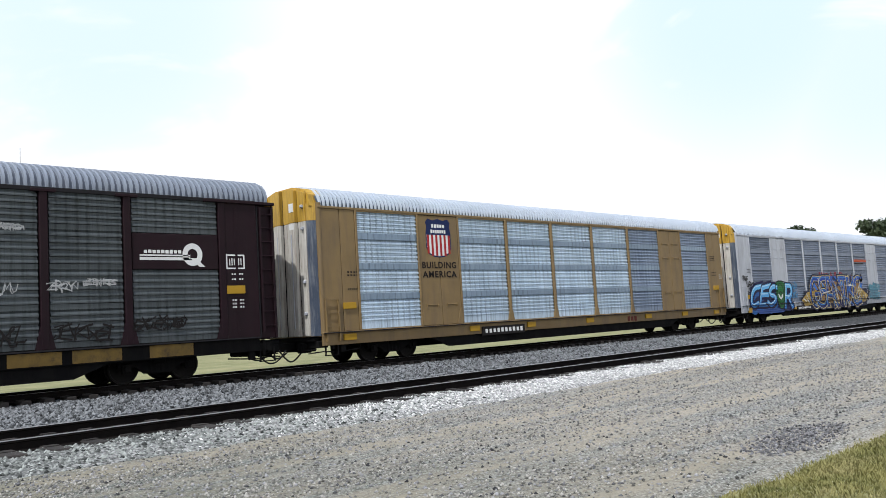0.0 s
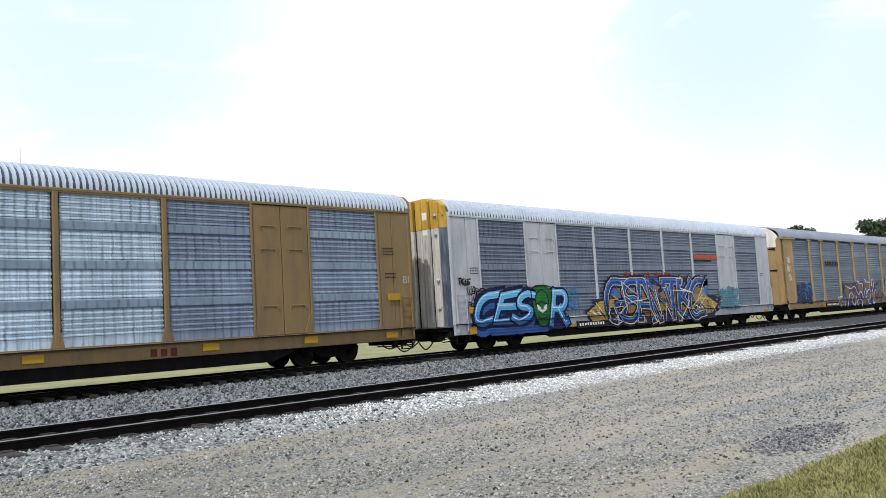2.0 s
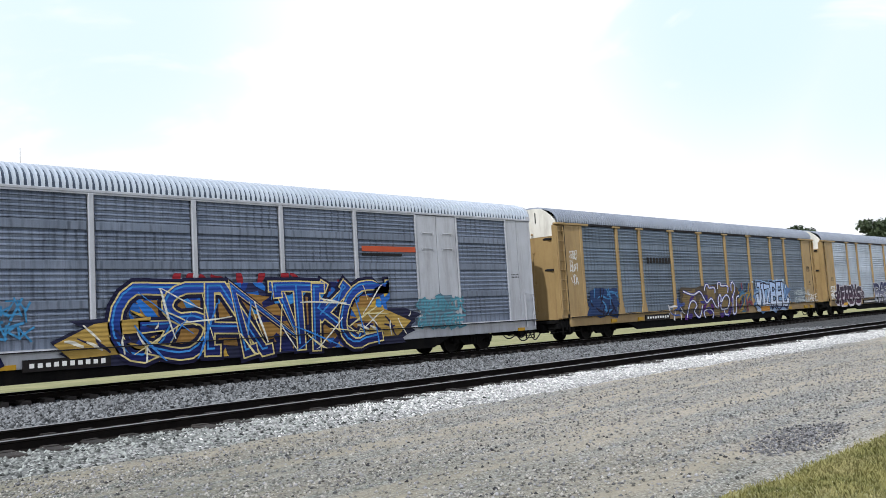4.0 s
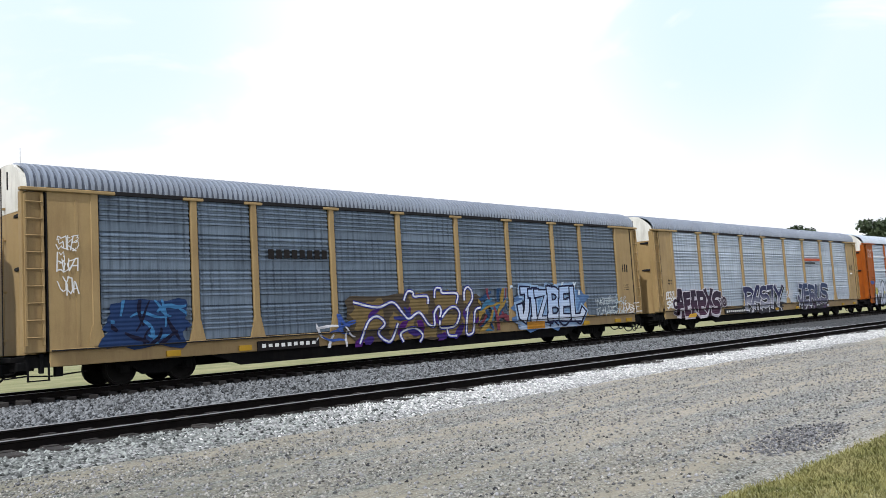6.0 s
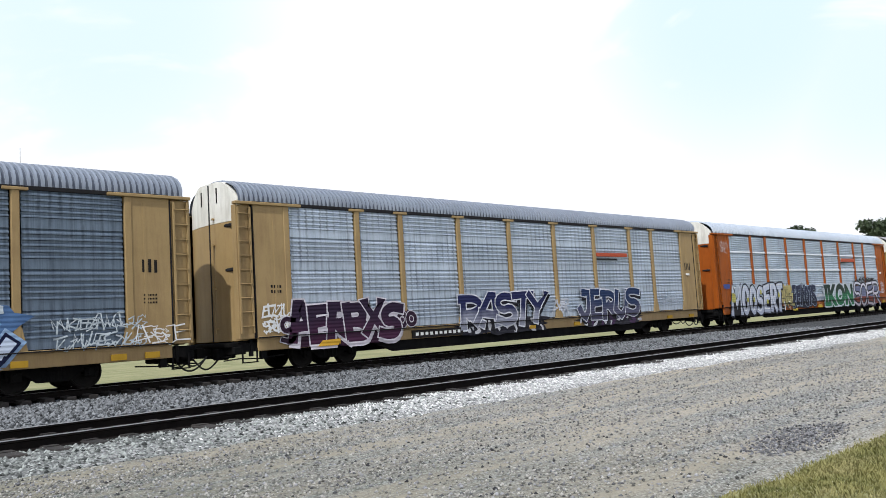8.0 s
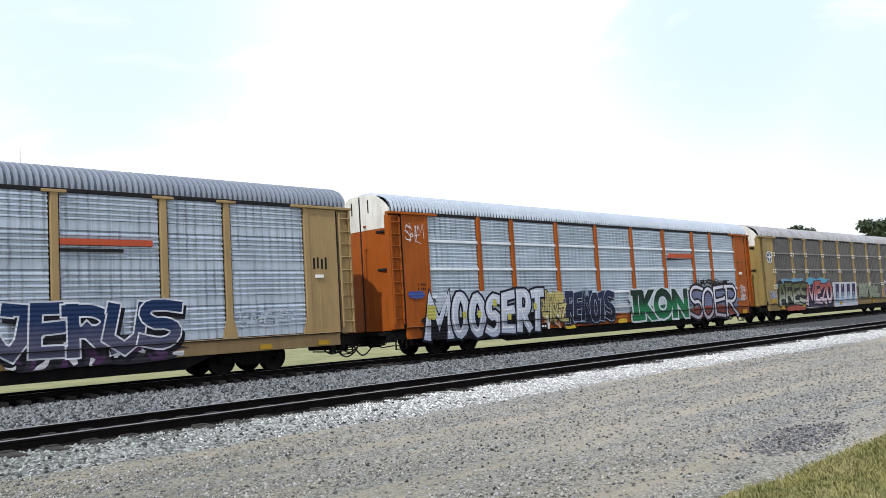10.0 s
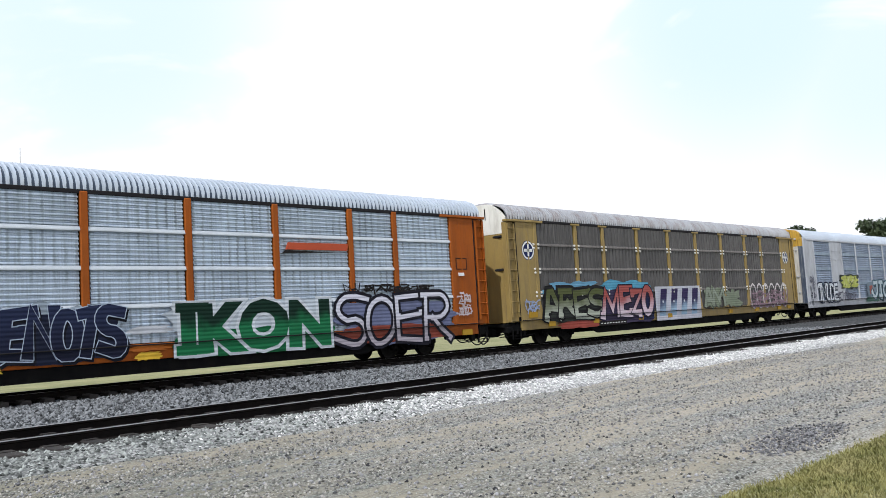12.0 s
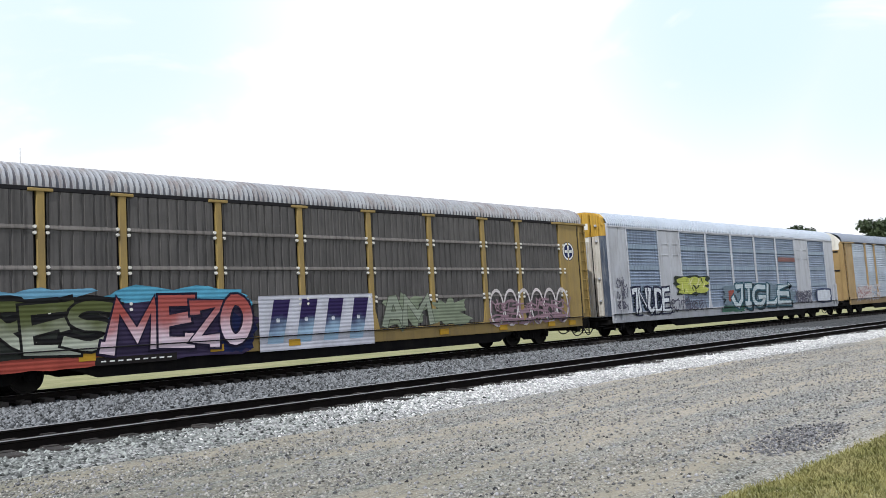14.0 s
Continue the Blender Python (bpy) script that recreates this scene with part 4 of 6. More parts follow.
def post_car(name_label, body, screens, roof_mat, x, group, tier_style=(5, 0.26, False), white_top=True, studs=False, special=None, cap=True, strip_mat=None, sill=None, upright=False, post_x=(1.43, 4.28, 7.14, 9.07, 11.84)):
    """A car rack with outside posts, ladder corners and radial end doors."""
    half = 13.6
    car = thing("freight_car", name_label, "railcar", pose(x, TRAIN_Y, RAIL), group)
    running_gear(car, half)
    closed_back(car, half, body)
    side_sill(car, half - 0.62, sill or body)
    ribs, flat, lip = tier_style
    lines = [-p for p in post_x[::-1]] + list(post_x)
    xs = [(a + 0.125 + half, b - 0.125 + half) for a, b in zip(lines, lines[1:])]
    # dark sheet added behind the screens; its colour shades the gaps beside posts
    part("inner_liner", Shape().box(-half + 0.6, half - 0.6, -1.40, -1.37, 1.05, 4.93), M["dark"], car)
    for i, (a, b) in enumerate(xs):
        for k, (z0, z1) in enumerate(TIERS):
            if special and special[0] == i and special[1] == k:
                part("name_panel", Shape().box(a - half, b - half, -1.50, -1.45, z0 + 0.01, z1 - 0.02, 0.01), special[2], car)
            else:
                if upright:
                    upright_screen(car, a - half + 0.03, b - half - 0.03, z0, z1, screens)
                else:
                    screen(car, a - half + 0.015, b - half - 0.015, z0, z1, screens, ribs, flat, False)
                if lip and k:
                    joint_strip(car, a - half - 0.02, b - half + 0.02, z0, strip_mat)
    posts = lines[1:-1] + [lines[0], lines[-1]]
    for i, c in enumerate(posts):
        p = Shape()
        p.box(c - 0.10, c + 0.10, -1.538, -1.42, 1.04, 5.0, 0.018)
        p.prism([(c - 0.24, 1.04), (c + 0.24, 1.04), (c + 0.11, 1.6), (c - 0.11, 1.6)], "y", -1.53, -1.46)
        if cap and i < 8:
            p.box(c - 0.30, c + 0.30, -1.56, -1.44, 4.92, 5.0, 0.012)
        ob = part("post", p, body, car)
        if studs:
            for z in (2.9, 3.05, 3.9, 4.05, 1.95, 2.1):
                for xx in (c - 0.15, c + 0.15):
                    part("stud", Shape().cyl((xx, -1.47, z), (xx, -1.56, z), 0.045, 8), M["cream"], ob)
    for sg in (1, -1):
        c = Shape()
        c.box(sg * 11.86, sg * 13.00, -1.515, -1.42, 0.98, 4.95, 0.015)
        part("corner_panel", c, body, car)
        col = Shape()
        col.box(sg * 13.05, sg * 13.54, -1.46, -1.36, 0.98, 4.92, 0.02)
        col.box(sg * 13.53, sg * 13.60, -1.52, -1.30, 0.98, 4.92, 0.015)
        part("corner_post", col, body, car)
        part("door_gap", Shape().box(sg * 13.002, sg * 13.035, -1.52, -1.42, 1.0, 4.9), M["dark"], car)
        part("rub_strip", Shape().box(sg * 12.25, sg * 12.33, -1.523, -1.51, 1.1, 4.8, 0.003), body, car)
        ladder(car, min(sg * 13.08, sg * 13.56), max(sg * 13.08, sg * 13.56), body)
        part("cap_beam", Shape().box(sg * 11.3, sg * 13.62, -1.58, -1.38, 4.93, 5.02, 0.015), body, car)
        radial_end(car, sg, half, body, white_top)
    # near side rail coloured near-black, as the shadow under the eaves
    part("top_rail", Shape().box(-half + 0.6, half - 0.6, -1.50, -1.38, 4.94, 5.05, 0.012).box(-half, half, 1.40, 1.53, 4.94, 5.05, 0.012), M["dark"], car)
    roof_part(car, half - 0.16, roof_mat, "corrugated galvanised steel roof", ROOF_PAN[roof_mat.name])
    return car


def radial_end(car, sg, half, body, white_top):
    """Two curved end doors that meet in a dark seam, body colour below, white above."""
    x = half - 0.03

    def face(y):
        return sg * (x - 0.16 * (y / 1.36) ** 2)
    top = M["cream"] if white_top else body
    for s0, s1 in ((-1.36, -0.02), (0.02, 1.36)):
        ys = np.linspace(s0, s1, 7)
        crest = [5.74 - 0.62 * max(0, (abs(y) - 0.55) / 0.81) ** 1.7 for y in ys]
        sheets = []
        for za, zb in (([0.95] * 7, [4.48] * 7), ([4.49] * 7, crest)):
            v = []
            for y, a, b in zip(ys, za, zb):
                v += [(face(y), y, a), (face(y), y, b), (face(y) - sg * 0.16, y, a), (face(y) - sg * 0.16, y, b)]
            f = [(0, 1, 3, 2), (24, 26, 27, 25)]
            for i in range(6):
                k, n = 4 * i, 4 * i + 4
                f += [(k, n, n + 1, k + 1), (k + 2, k + 3, n + 3, n + 2), (k + 1, n + 1, n + 3, k + 3), (k, k + 2, n + 2, n)]
            sheets.append(Shape().add(v, f))
        d = part("end_door", sheets[0], body, car)
        part("end_door_top", sheets[1], top, d, "weathered white upper end door" if white_top else "")
    sl = Shape()
    sl.box(sg * (x - 0.06), sg * (x + 0.012), -0.03, 0.03, 0.95, 5.70)
    for y, z in ((-0.95, 4.32), (-0.95, 3.0)):
        sl.box(sg * (x - 0.14), sg * (x - 0.045), y - 0.22, y + 0.22, z, z + 0.10, 0.02)
    for y in (-0.45, 0.45):
        sl.box(sg * (x - 0.06), sg * (x + 0.004), y - 0.02, y + 0.02, 5.1, 5.55)
    part("slot", sl, M["dark"], car)
    k = Shape()
    k.cyl((sg * (x + 0.05), -0.25, 1.2), (sg * (x + 0.05), -0.25, 3.9), 0.016, 6)
    for z in (1.3, 2.5, 3.8, 4.6):
        k.box(sg * (x - 0.02), sg * (x + 0.06), -0.29, -0.21, z, z + 0.06, 0.01)
    part("latch", k, body, car)


TRAIN = "railcars of the train"
PLACES = {"A": 0.46, "B": 29.06, "C": 57.73, "D": 86.36, "E": 114.99, "F": 143.82, "G": 172.3, "H": 201.0, "I": 229.7}

# maroon car with dark green-grey screens
car_a = post_car("maroon car-carrying railcar with dark grey ribbed screens", M["maroon"], M["scr_moss"], M["roof_grey"], PLACES["A"], TRAIN,
                 (5, 0.14, False), post_x=(1.355, 4.165, 6.975, 9.075, 11.84), white_top=False, special=(8, 2, M["maroon"]), cap=True, sill=M["black"])
part("logo_bar", Shape().box(9.40, 10.85, -1.508, -1.50, 3.26, 3.34).box(9.40, 10.85, -1.508, -1.50, 3.37, 3.41), M["white"], car_a, "white double bar of a logo")
bars("lettering", (9.5, 10.6, 3.44, 3.54), -1.506, M["white"], car_a, 9)
ring = Shape()
for i in range(28):
    a0, a1 = TAU * i / 28, TAU * (i + 1) / 28
    ring.add([(10.92 + r * math.cos(a), -1.508, 3.42 + r * 1.05 * math.sin(a)) for a, r in ((a0, 0.30), (a1, 0.30), (a1, 0.15), (a0, 0.15))], [(0, 1, 2, 3)])
ring.add([(10.85, -1.509, 3.32), (11.02, -1.509, 3.32), (11.30, -1.509, 3.08), (11.12, -1.509, 3.08)], [(0, 1, 2, 3)])
part("logo_ring", ring.mesh("logo_ring", M["white"], fix=False), None, car_a, "white ring-shaped logo")
for z0, z1, x0, x1 in ((3.40, 3.44, 11.95, 12.55), (3.02, 3.06, 11.95, 12.55), (3.06, 3.40, 11.95, 11.99), (3.06, 3.40, 12.51, 12.55)):
    part("label", Shape().box(x0, x1, -1.522, -1.50, z0, z1), M["white"], car_a)
bars("lettering", (12.03, 12.47, 3.12, 3.34), -1.52, M["white"], car_a, 6, 0.6)
tab(car_a, 11.95, 12.52, 2.31, 2.54)
for z in (1.9, 2.0, 2.1, 2.7, 2.85):
    bars("lettering", (12.1, 12.5, z, z + 0.05), -1.52, M["white"], car_a, 5, 0.4)
for x in (-8.2, -5.2, -1.6, 1.5, 4.4, 6.1, 7.6, 9.6):
    part("sill_stripe", Shape().box(x, x + 1.25, -1.512, -1.49, 0.66, 0.98), M["sill_yellow"], car_a, "worn yellow sill panel")
for box, n, s in (((7.05, 7.75, 2.45, 2.75), 7, 3), ((7.9, 8.7, 2.6, 2.78), 4, 4), ((6.0, 6.5, 3.95, 4.12), 4, 6), ((5.2, 6.3, 2.4, 2.75), 3, 8)):
    scribble("faded_tag", box, FACE, spray((0.42, 0.43, 0.43)), car_a, n, s, 0.016)
for box, n, s in (((5.0, 6.5, 1.2, 1.7), 9, 13), ((7.2, 8.6, 1.2, 1.7), 8, 14), ((9.2, 10.6, 1.4, 1.75), 9, 15)):
    scribble("tag", box, FACE, M["ink"], car_a, n, s, 0.022)

def rim_line(car, pts, y, r, c):
    """One sprayed line, smooth through its points, as a flat ribbon."""
    p = [Vector((a, 0, b)) for a, b in pts]
    p = [p[0]] + p + [p[-1]]
    way = []
    for i in range(len(p) - 3):
        a, b, c1, d = p[i:i + 4]
        for k in range(6):
            t = k / 6
            way.append(0.5 * (2 * b + (c1 - a) * t + (2 * a - 5 * b + 4 * c1 - d) * t * t + (3 * b - a - 3 * c1 + d) * t ** 3))
    way.append(p[-1])
    shape = Shape()
    for i, q in enumerate(way):
        g = (way[min(i + 1, len(way) - 1)] - way[max(i - 1, 0)]).normalized()
        nx, nz = -g.z * r, g.x * r
        shape.v += [(q.x + nx, y, q.z + nz), (q.x - nx, y, q.z - nz), (q.x - nx, y + 0.004, q.z - nz), (q.x + nx, y + 0.004, q.z + nz)]
    for i in range(len(way) - 1):
        k = 4 * i
        shape.f += [(k + a, k + (a + 1) % 4, k + 4 + (a + 1) % 4, k + 4 + a) for a in range(4)]
    return part("graffiti_line", shape, spray(c), car)


# ochre car with bright screens and a shield
car_b = panel_car("ochre car-carrying railcar with bright silver ribbed screens", M["ochre"], M["scr_bright"], M["scr_blue"], M["roof_bright"], PLACES["B"], TRAIN, ((1.75,), (1.9, 3.6, 4.3)))


def shield(car, cx, z0, z1, w):
    h = z1 - z0
    rim = [(-0.40, 1.0), (-0.2, 0.955), (0, 1.0), (0.2, 0.955), (0.40, 1.0), (0.50, 0.90), (0.46, 0.80), (0.5, 0.62), (0.50, 0.25), (0.40, 0.09), (0.22, 0.02), (0, 0.0)]
    rim = rim + [(-a, b) for a, b in rim[10:4:-1]]

    def poly(k, y, lo=-9, hi=9):
        pts = [(a * k, (b - 0.5) * k + 0.5) for a, b in rim]
        return [(cx + a * w, y, z0 + min(max(b, lo), hi) * h) for a, b in pts]
    part("shield_rim", Shape().add(poly(1.0, -1.5095), [tuple(range(len(rim)))]).mesh("shield_rim", M["navy"], fix=False), None, car, "navy shield emblem")
    part("shield_field", Shape().add(poly(0.93, -1.5125, -9, 0.58), [tuple(range(len(rim)))]).mesh("shield_field", M["white"], fix=False), None, car)
    st = Shape()
    for i in range(6):
        a = -0.46 + i * 0.92 / 5.5
        lo = 0.10 if i in (0, 5) else 0.045
        st.add([(cx + a * w, -1.5145, z0 + lo * h), (cx + (a + 0.085) * w, -1.5145, z0 + lo * h), (cx + (a + 0.085) * w, -1.5145, z0 + 0.58 * h), (cx + a * w, -1.5145, z0 + 0.58 * h)], [(0, 1, 2, 3)])
    part("shield_stripes", st.mesh("shield_stripes", M["red"], fix=False), None, car, "red stripes of the shield")
    bars("lettering", (cx - 0.27 * w, cx + 0.27 * w, z0 + 0.76 * h, z0 + 0.86 * h), -1.515, M["white"], car, 5)
    bars("lettering", (cx - 0.31 * w, cx + 0.31 * w, z0 + 0.62 * h, z0 + 0.72 * h), -1.515, M["white"], car, 7)


shield(car_b, -8.05, 3.45, 4.85, 1.25)
for text, z0, z1 in (("BUILDING", 3.06, 3.30), ("AMERICA", 2.73, 2.97)):
    word("lettering", text, (-8.93, -7.22, z0, z1), -1.5145, M["ink"], car_b, 0.03, label="dark painted words", spacing=1.15)
sign_plate(car_b, -6.05, -3.6, 0.55, 0.88, 10)
for x, z in ((-12.55, 0.75), (-12.5, 1.75), (-6.7, 0.74), (-3.4, 0.74), (0.6, 0.74), (5.3, 0.74), (8.7, 0.74), (12.0, 0.72)):
    tab(car_b, x, x + 0.5, z, z + 0.2)
tab(car_b, 12.2, 12.72, 1.97, 2.2)
word("lettering", "BI", (12.90, 13.18, 2.54, 2.79), -1.512, paint("dull_lettering", (0.40, 0.38, 0.33)), car_b, 0.01)
for x, z, n in ((12.1, 2.85, 7), (12.1, 2.72, 8), (12.05, 3.7, 6), (12.05, 3.6, 6), (12.05, 3.5, 5), (-12.3, 2.9, 4), (-12.3, 2.8, 4), (-12.3, 2.35, 6)):
    bars("lettering", (x, x + 0.5, z, z + 0.06), -1.512, M["ink"], car_b, n, 0.4)
bars("lettering", (3.75, 4.6, 0.66, 0.90), -1.512, paint("faded_lettering", (0.13, 0.030, 0.022)), car_b, 3, 0.35)

# silver car with grey screens and two large sprayed pictures
car_c = panel_car("silver-grey car-carrying railcar with large blue graffiti", M["silver"], M["scr_dusk"], M["scr_dusk"], M["roof_bright"], PLACES["C"], TRAIN)
patch("graffiti_ground", (-12.3, -6.9, 0.52, 2.1), FACE, (0.012, 0.015, 0.07), car_c, 3, "dark blue ground of the graffiti", 0.25)
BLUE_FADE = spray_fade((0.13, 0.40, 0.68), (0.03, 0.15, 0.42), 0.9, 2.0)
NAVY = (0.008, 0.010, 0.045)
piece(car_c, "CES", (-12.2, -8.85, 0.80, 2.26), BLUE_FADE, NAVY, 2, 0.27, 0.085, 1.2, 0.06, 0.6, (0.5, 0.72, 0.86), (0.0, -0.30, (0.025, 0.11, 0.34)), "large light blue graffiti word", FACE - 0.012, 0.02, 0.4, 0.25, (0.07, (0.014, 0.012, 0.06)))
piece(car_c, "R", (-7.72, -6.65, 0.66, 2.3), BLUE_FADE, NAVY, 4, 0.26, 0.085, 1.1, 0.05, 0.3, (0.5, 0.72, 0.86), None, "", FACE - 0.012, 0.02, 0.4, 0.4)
green = Shape().prism([(-9.0, 2.20), (-8.65, 2.36), (-8.0, 2.36), (-7.66, 2.20), (-7.78, 1.5), (-8.0, 0.85), (-8.3, 0.72), (-8.62, 0.85), (-8.9, 1.5)], "y", FACE - 0.02, FACE - 0.018)
part("graffiti_shield", green, spray((0.02, 0.13, 0.035)), car_c, "green sprayed shield shape")
patch("graffiti_shield_top", (-8.72, -7.92, 1.62, 2.22), FACE - 0.024, (0.028, 0.17, 0.04), car_c, 6)
part("graffiti_arc", Shape().prism([(-8.68, 1.66), (-8.33, 1.44), (-7.98, 1.66), (-8.05, 1.40), (-8.33, 1.26), (-8.61, 1.40)], "y", FACE - 0.028, FACE - 0.026), spray((0.75, 0.78, 0.72)), car_c)
rim_line(car_c, [(-9.0, 2.20), (-8.65, 2.36), (-8.0, 2.36), (-7.66, 2.20), (-7.78, 1.5), (-8.0, 0.85), (-8.3, 0.72), (-8.62, 0.85), (-8.9, 1.5), (-9.0, 2.20)], FACE - 0.032, 0.028, (0.008, 0.012, 0.01))
rim_line(car_c, [(-8.72, 1.62), (-8.68, 2.0), (-8.33, 2.2), (-7.98, 2.0), (-7.94, 1.62), (-8.33, 1.72), (-8.72, 1.62)], FACE - 0.033, 0.024, (0.008, 0.012, 0.01))
rim_line(car_c, [(-8.62, 1.15), (-8.5, 1.06), (-8.33, 1.04), (-8.16, 1.06), (-8.04, 1.15)], FACE - 0.032, 0.02, (0.008, 0.012, 0.01))
part("graffiti_eye", Shape().prism([(-8.33 + 0.1 * math.cos(TAU * i / 12), 1.5 + 0.1 * math.sin(TAU * i / 12)) for i in range(12)], "y", FACE - 0.032, FACE - 0.030), spray((0.04, 0.16, 0.05)), car_c)
patch("graffiti_drip", (-11.7, -8.0, 0.50, 0.78), FACE - 0.018, (0.03, 0.07, 0.24), car_c, 8, "", 0.4)
for box, n, s in (((-13.05, -12.5, 2.45, 2.72), 5, 21), ((-12.6, -11.75, 1.6, 2.45), 16, 22)):
    scribble("tag", box, FACE, M["ink"], car_c, n, s, 0.02, "black scrawled tag")
scribble("faded_tag", (-6.8, -5.85, 1.3, 2.3), FACE, spray((0.06, 0.24, 0.46)), car_c, 16, 14, 0.028)
patch("graffiti_ground", (-5.3, 6.55, 0.50, 1.75), FACE, (0.02, 0.022, 0.05), car_c, 9, "dark ground of the graffiti", 0.2)
patch("graffiti_ground", (-2.9, 4.9, 1.5, 2.62), FACE - 0.001, (0.025, 0.03, 0.09), car_c, 11, "", 0.3)
blob_piece("graffiti_halo", (-2.9, 4.6, 2.2, 2.9), FACE - 0.002, [(0.28, 0.02, 0.03)], car_c, 16, 30, 0.2)
blob_piece("graffiti_stroke", (-3.4, 5.6, 0.55, 2.62), FACE - 0.006, [(0.02, 0.05, 0.26), (0.55, 0.36, 0.06), (0.03, 0.13, 0.45), (0.015, 0.02, 0.10)], car_c, 80, 31, 0.26, "yellow and blue tangled graffiti", 0.8)
patch("graffiti_fill", (-3.2, 4.9, 0.85, 2.2), FACE - 0.011, (0.30, 0.165, 0.045), car_c, 12, "", 0.3)
blob_piece("graffiti_fill", (-3.4, 5.2, 1.7, 2.62), FACE - 0.012, [(0.03, 0.17, 0.58), (0.05, 0.26, 0.66)], car_c, 18, 34, 0.3, "", 0.2)
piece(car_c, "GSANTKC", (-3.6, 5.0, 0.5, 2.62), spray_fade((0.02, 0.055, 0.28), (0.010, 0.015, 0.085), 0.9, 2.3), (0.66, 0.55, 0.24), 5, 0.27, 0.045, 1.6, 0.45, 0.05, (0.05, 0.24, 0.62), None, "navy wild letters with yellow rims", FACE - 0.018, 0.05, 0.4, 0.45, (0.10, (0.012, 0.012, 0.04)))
blob_piece("graffiti_line", (-3.6, 5.6, 0.55, 2.5), FACE - 0.052, [(0.72, 0.64, 0.34), (0.05, 0.22, 0.62), (0.74, 0.74, 0.66)], car_c, 34, 32, 0.06, "", 0.15)
for pts in ([(-5.3, 1.15), (-4.3, 1.62), (-2.8, 1.75), (-2.9, 1.35), (-4.0, 1.3), (-2.6, 0.85), (-4.9, 0.78)], [(6.5, 1.25), (5.2, 1.75), (3.9, 1.8), (4.2, 1.35), (5.0, 1.3), (4.1, 0.75), (5.9, 0.80)]):
    part("graffiti_arrow", Shape().prism(pts, "y", FACE - 0.018, FACE - 0.016), spray((0.42, 0.28, 0.07)), car_c, "yellow sprayed arrow")
    blob_piece("graffiti_line", (min(p[0] for p in pts), max(p[0] for p in pts), 0.8, 1.7), FACE - 0.02, [(0.02, 0.02, 0.06), (0.72, 0.7, 0.6)], car_c, 12, 40 + len(pts), 0.08)
patch("faded_tag", (6.95, 8.7, 0.95, 2.0), FACE, (0.12, 0.20, 0.26), car_c, 16, "", 0.8)
scribble("tag", (6.9, 9.1, 0.9, 2.15), FACE - 0.004, spray((0.10, 0.28, 0.36)), car_c, 22, 24, 0.035)
part("logo_bar", Shape().box(4.55, 6.95, -1.512, -1.49, 3.62, 3.80), M["brick_red"], car_c, "orange logo bar")
part("logo_bar", Shape().box(4.55, 6.3, -1.512, -1.49, 3.48, 3.56), M["ink"], car_c)
sign_plate(car_c, -6.0, -3.9, 0.54, 0.83, 10)
tab(car_c, -12.62, -12.0, 1.39, 1.62)
tab(car_c, -12.66, -12.25, 0.62, 0.9)
for x in (-6.5, -3.5, 1.0, 4.2, 12.2):
    tab(car_c, x, x + 0.35, 0.62, 0.74)
for x, z, n in ((-12.4, 3.05, 5), (-12.4, 2.95, 5), (-12.4, 2.85, 4), (12.0, 2.7, 5), (12.0, 2.8, 5)):
    bars("lettering", (x, x + 0.45, z, z + 0.05), -1.512, M["ink"], car_c, n, 0.4)

# tan car with grey screens
car_d = post_car("tan car-carrying railcar with grey screens and purple graffiti", M["tan"], M["scr_grey"], M["roof_grey"], PLACES["D"], TRAIN)
bars("lettering", (-6.75, -4.5, 3.32, 3.62), FACE, M["ink"], car_d, 8, 0.3, "dark lettering of a company name")
sign_plate(car_d, -7.2, -5.0, 0.62, 0.90, 9)
patch("graffiti_ground", (-3.9, 2.6, 0.62, 2.2), FACE, (0.075, 0.058, 0.040), car_d, 5, "dark brown ground of the graffiti", 0.18)
for k, box in enumerate(((-3.7, -2.3, 1.0, 1.95), (-2.1, -1.0, 0.66, 1.5), (-1.15, -0.25, 1.45, 2.2), (-0.9, 0.1, 0.64, 1.15), (0.05, 1.25, 1.55, 2.25), (0.35, 1.25, 0.66, 1.4), (1.55, 2.0, 1.75, 2.3), (1.4, 2.3, 0.66, 1.35))):
    patch("graffiti_fill", box, FACE - 0.003 - 0.0003 * k, (0.19, 0.135, 0.055), car_d, 6 + k, "tan graffiti fill", 0.5)
blob_piece("graffiti_stroke", (-3.6, 2.3, 0.5, 1.25), FACE - 0.006, [(0.07, 0.012, 0.14), (0.04, 0.02, 0.15)], car_d, 9, 50, 0.24)
blob_piece("graffiti_stroke", (-3.2, 3.2, 1.1, 1.75), FACE - 0.009, [(0.06, 0.02, 0.16), (0.03, 0.035, 0.18)], car_d, 9, 51, 0.16)
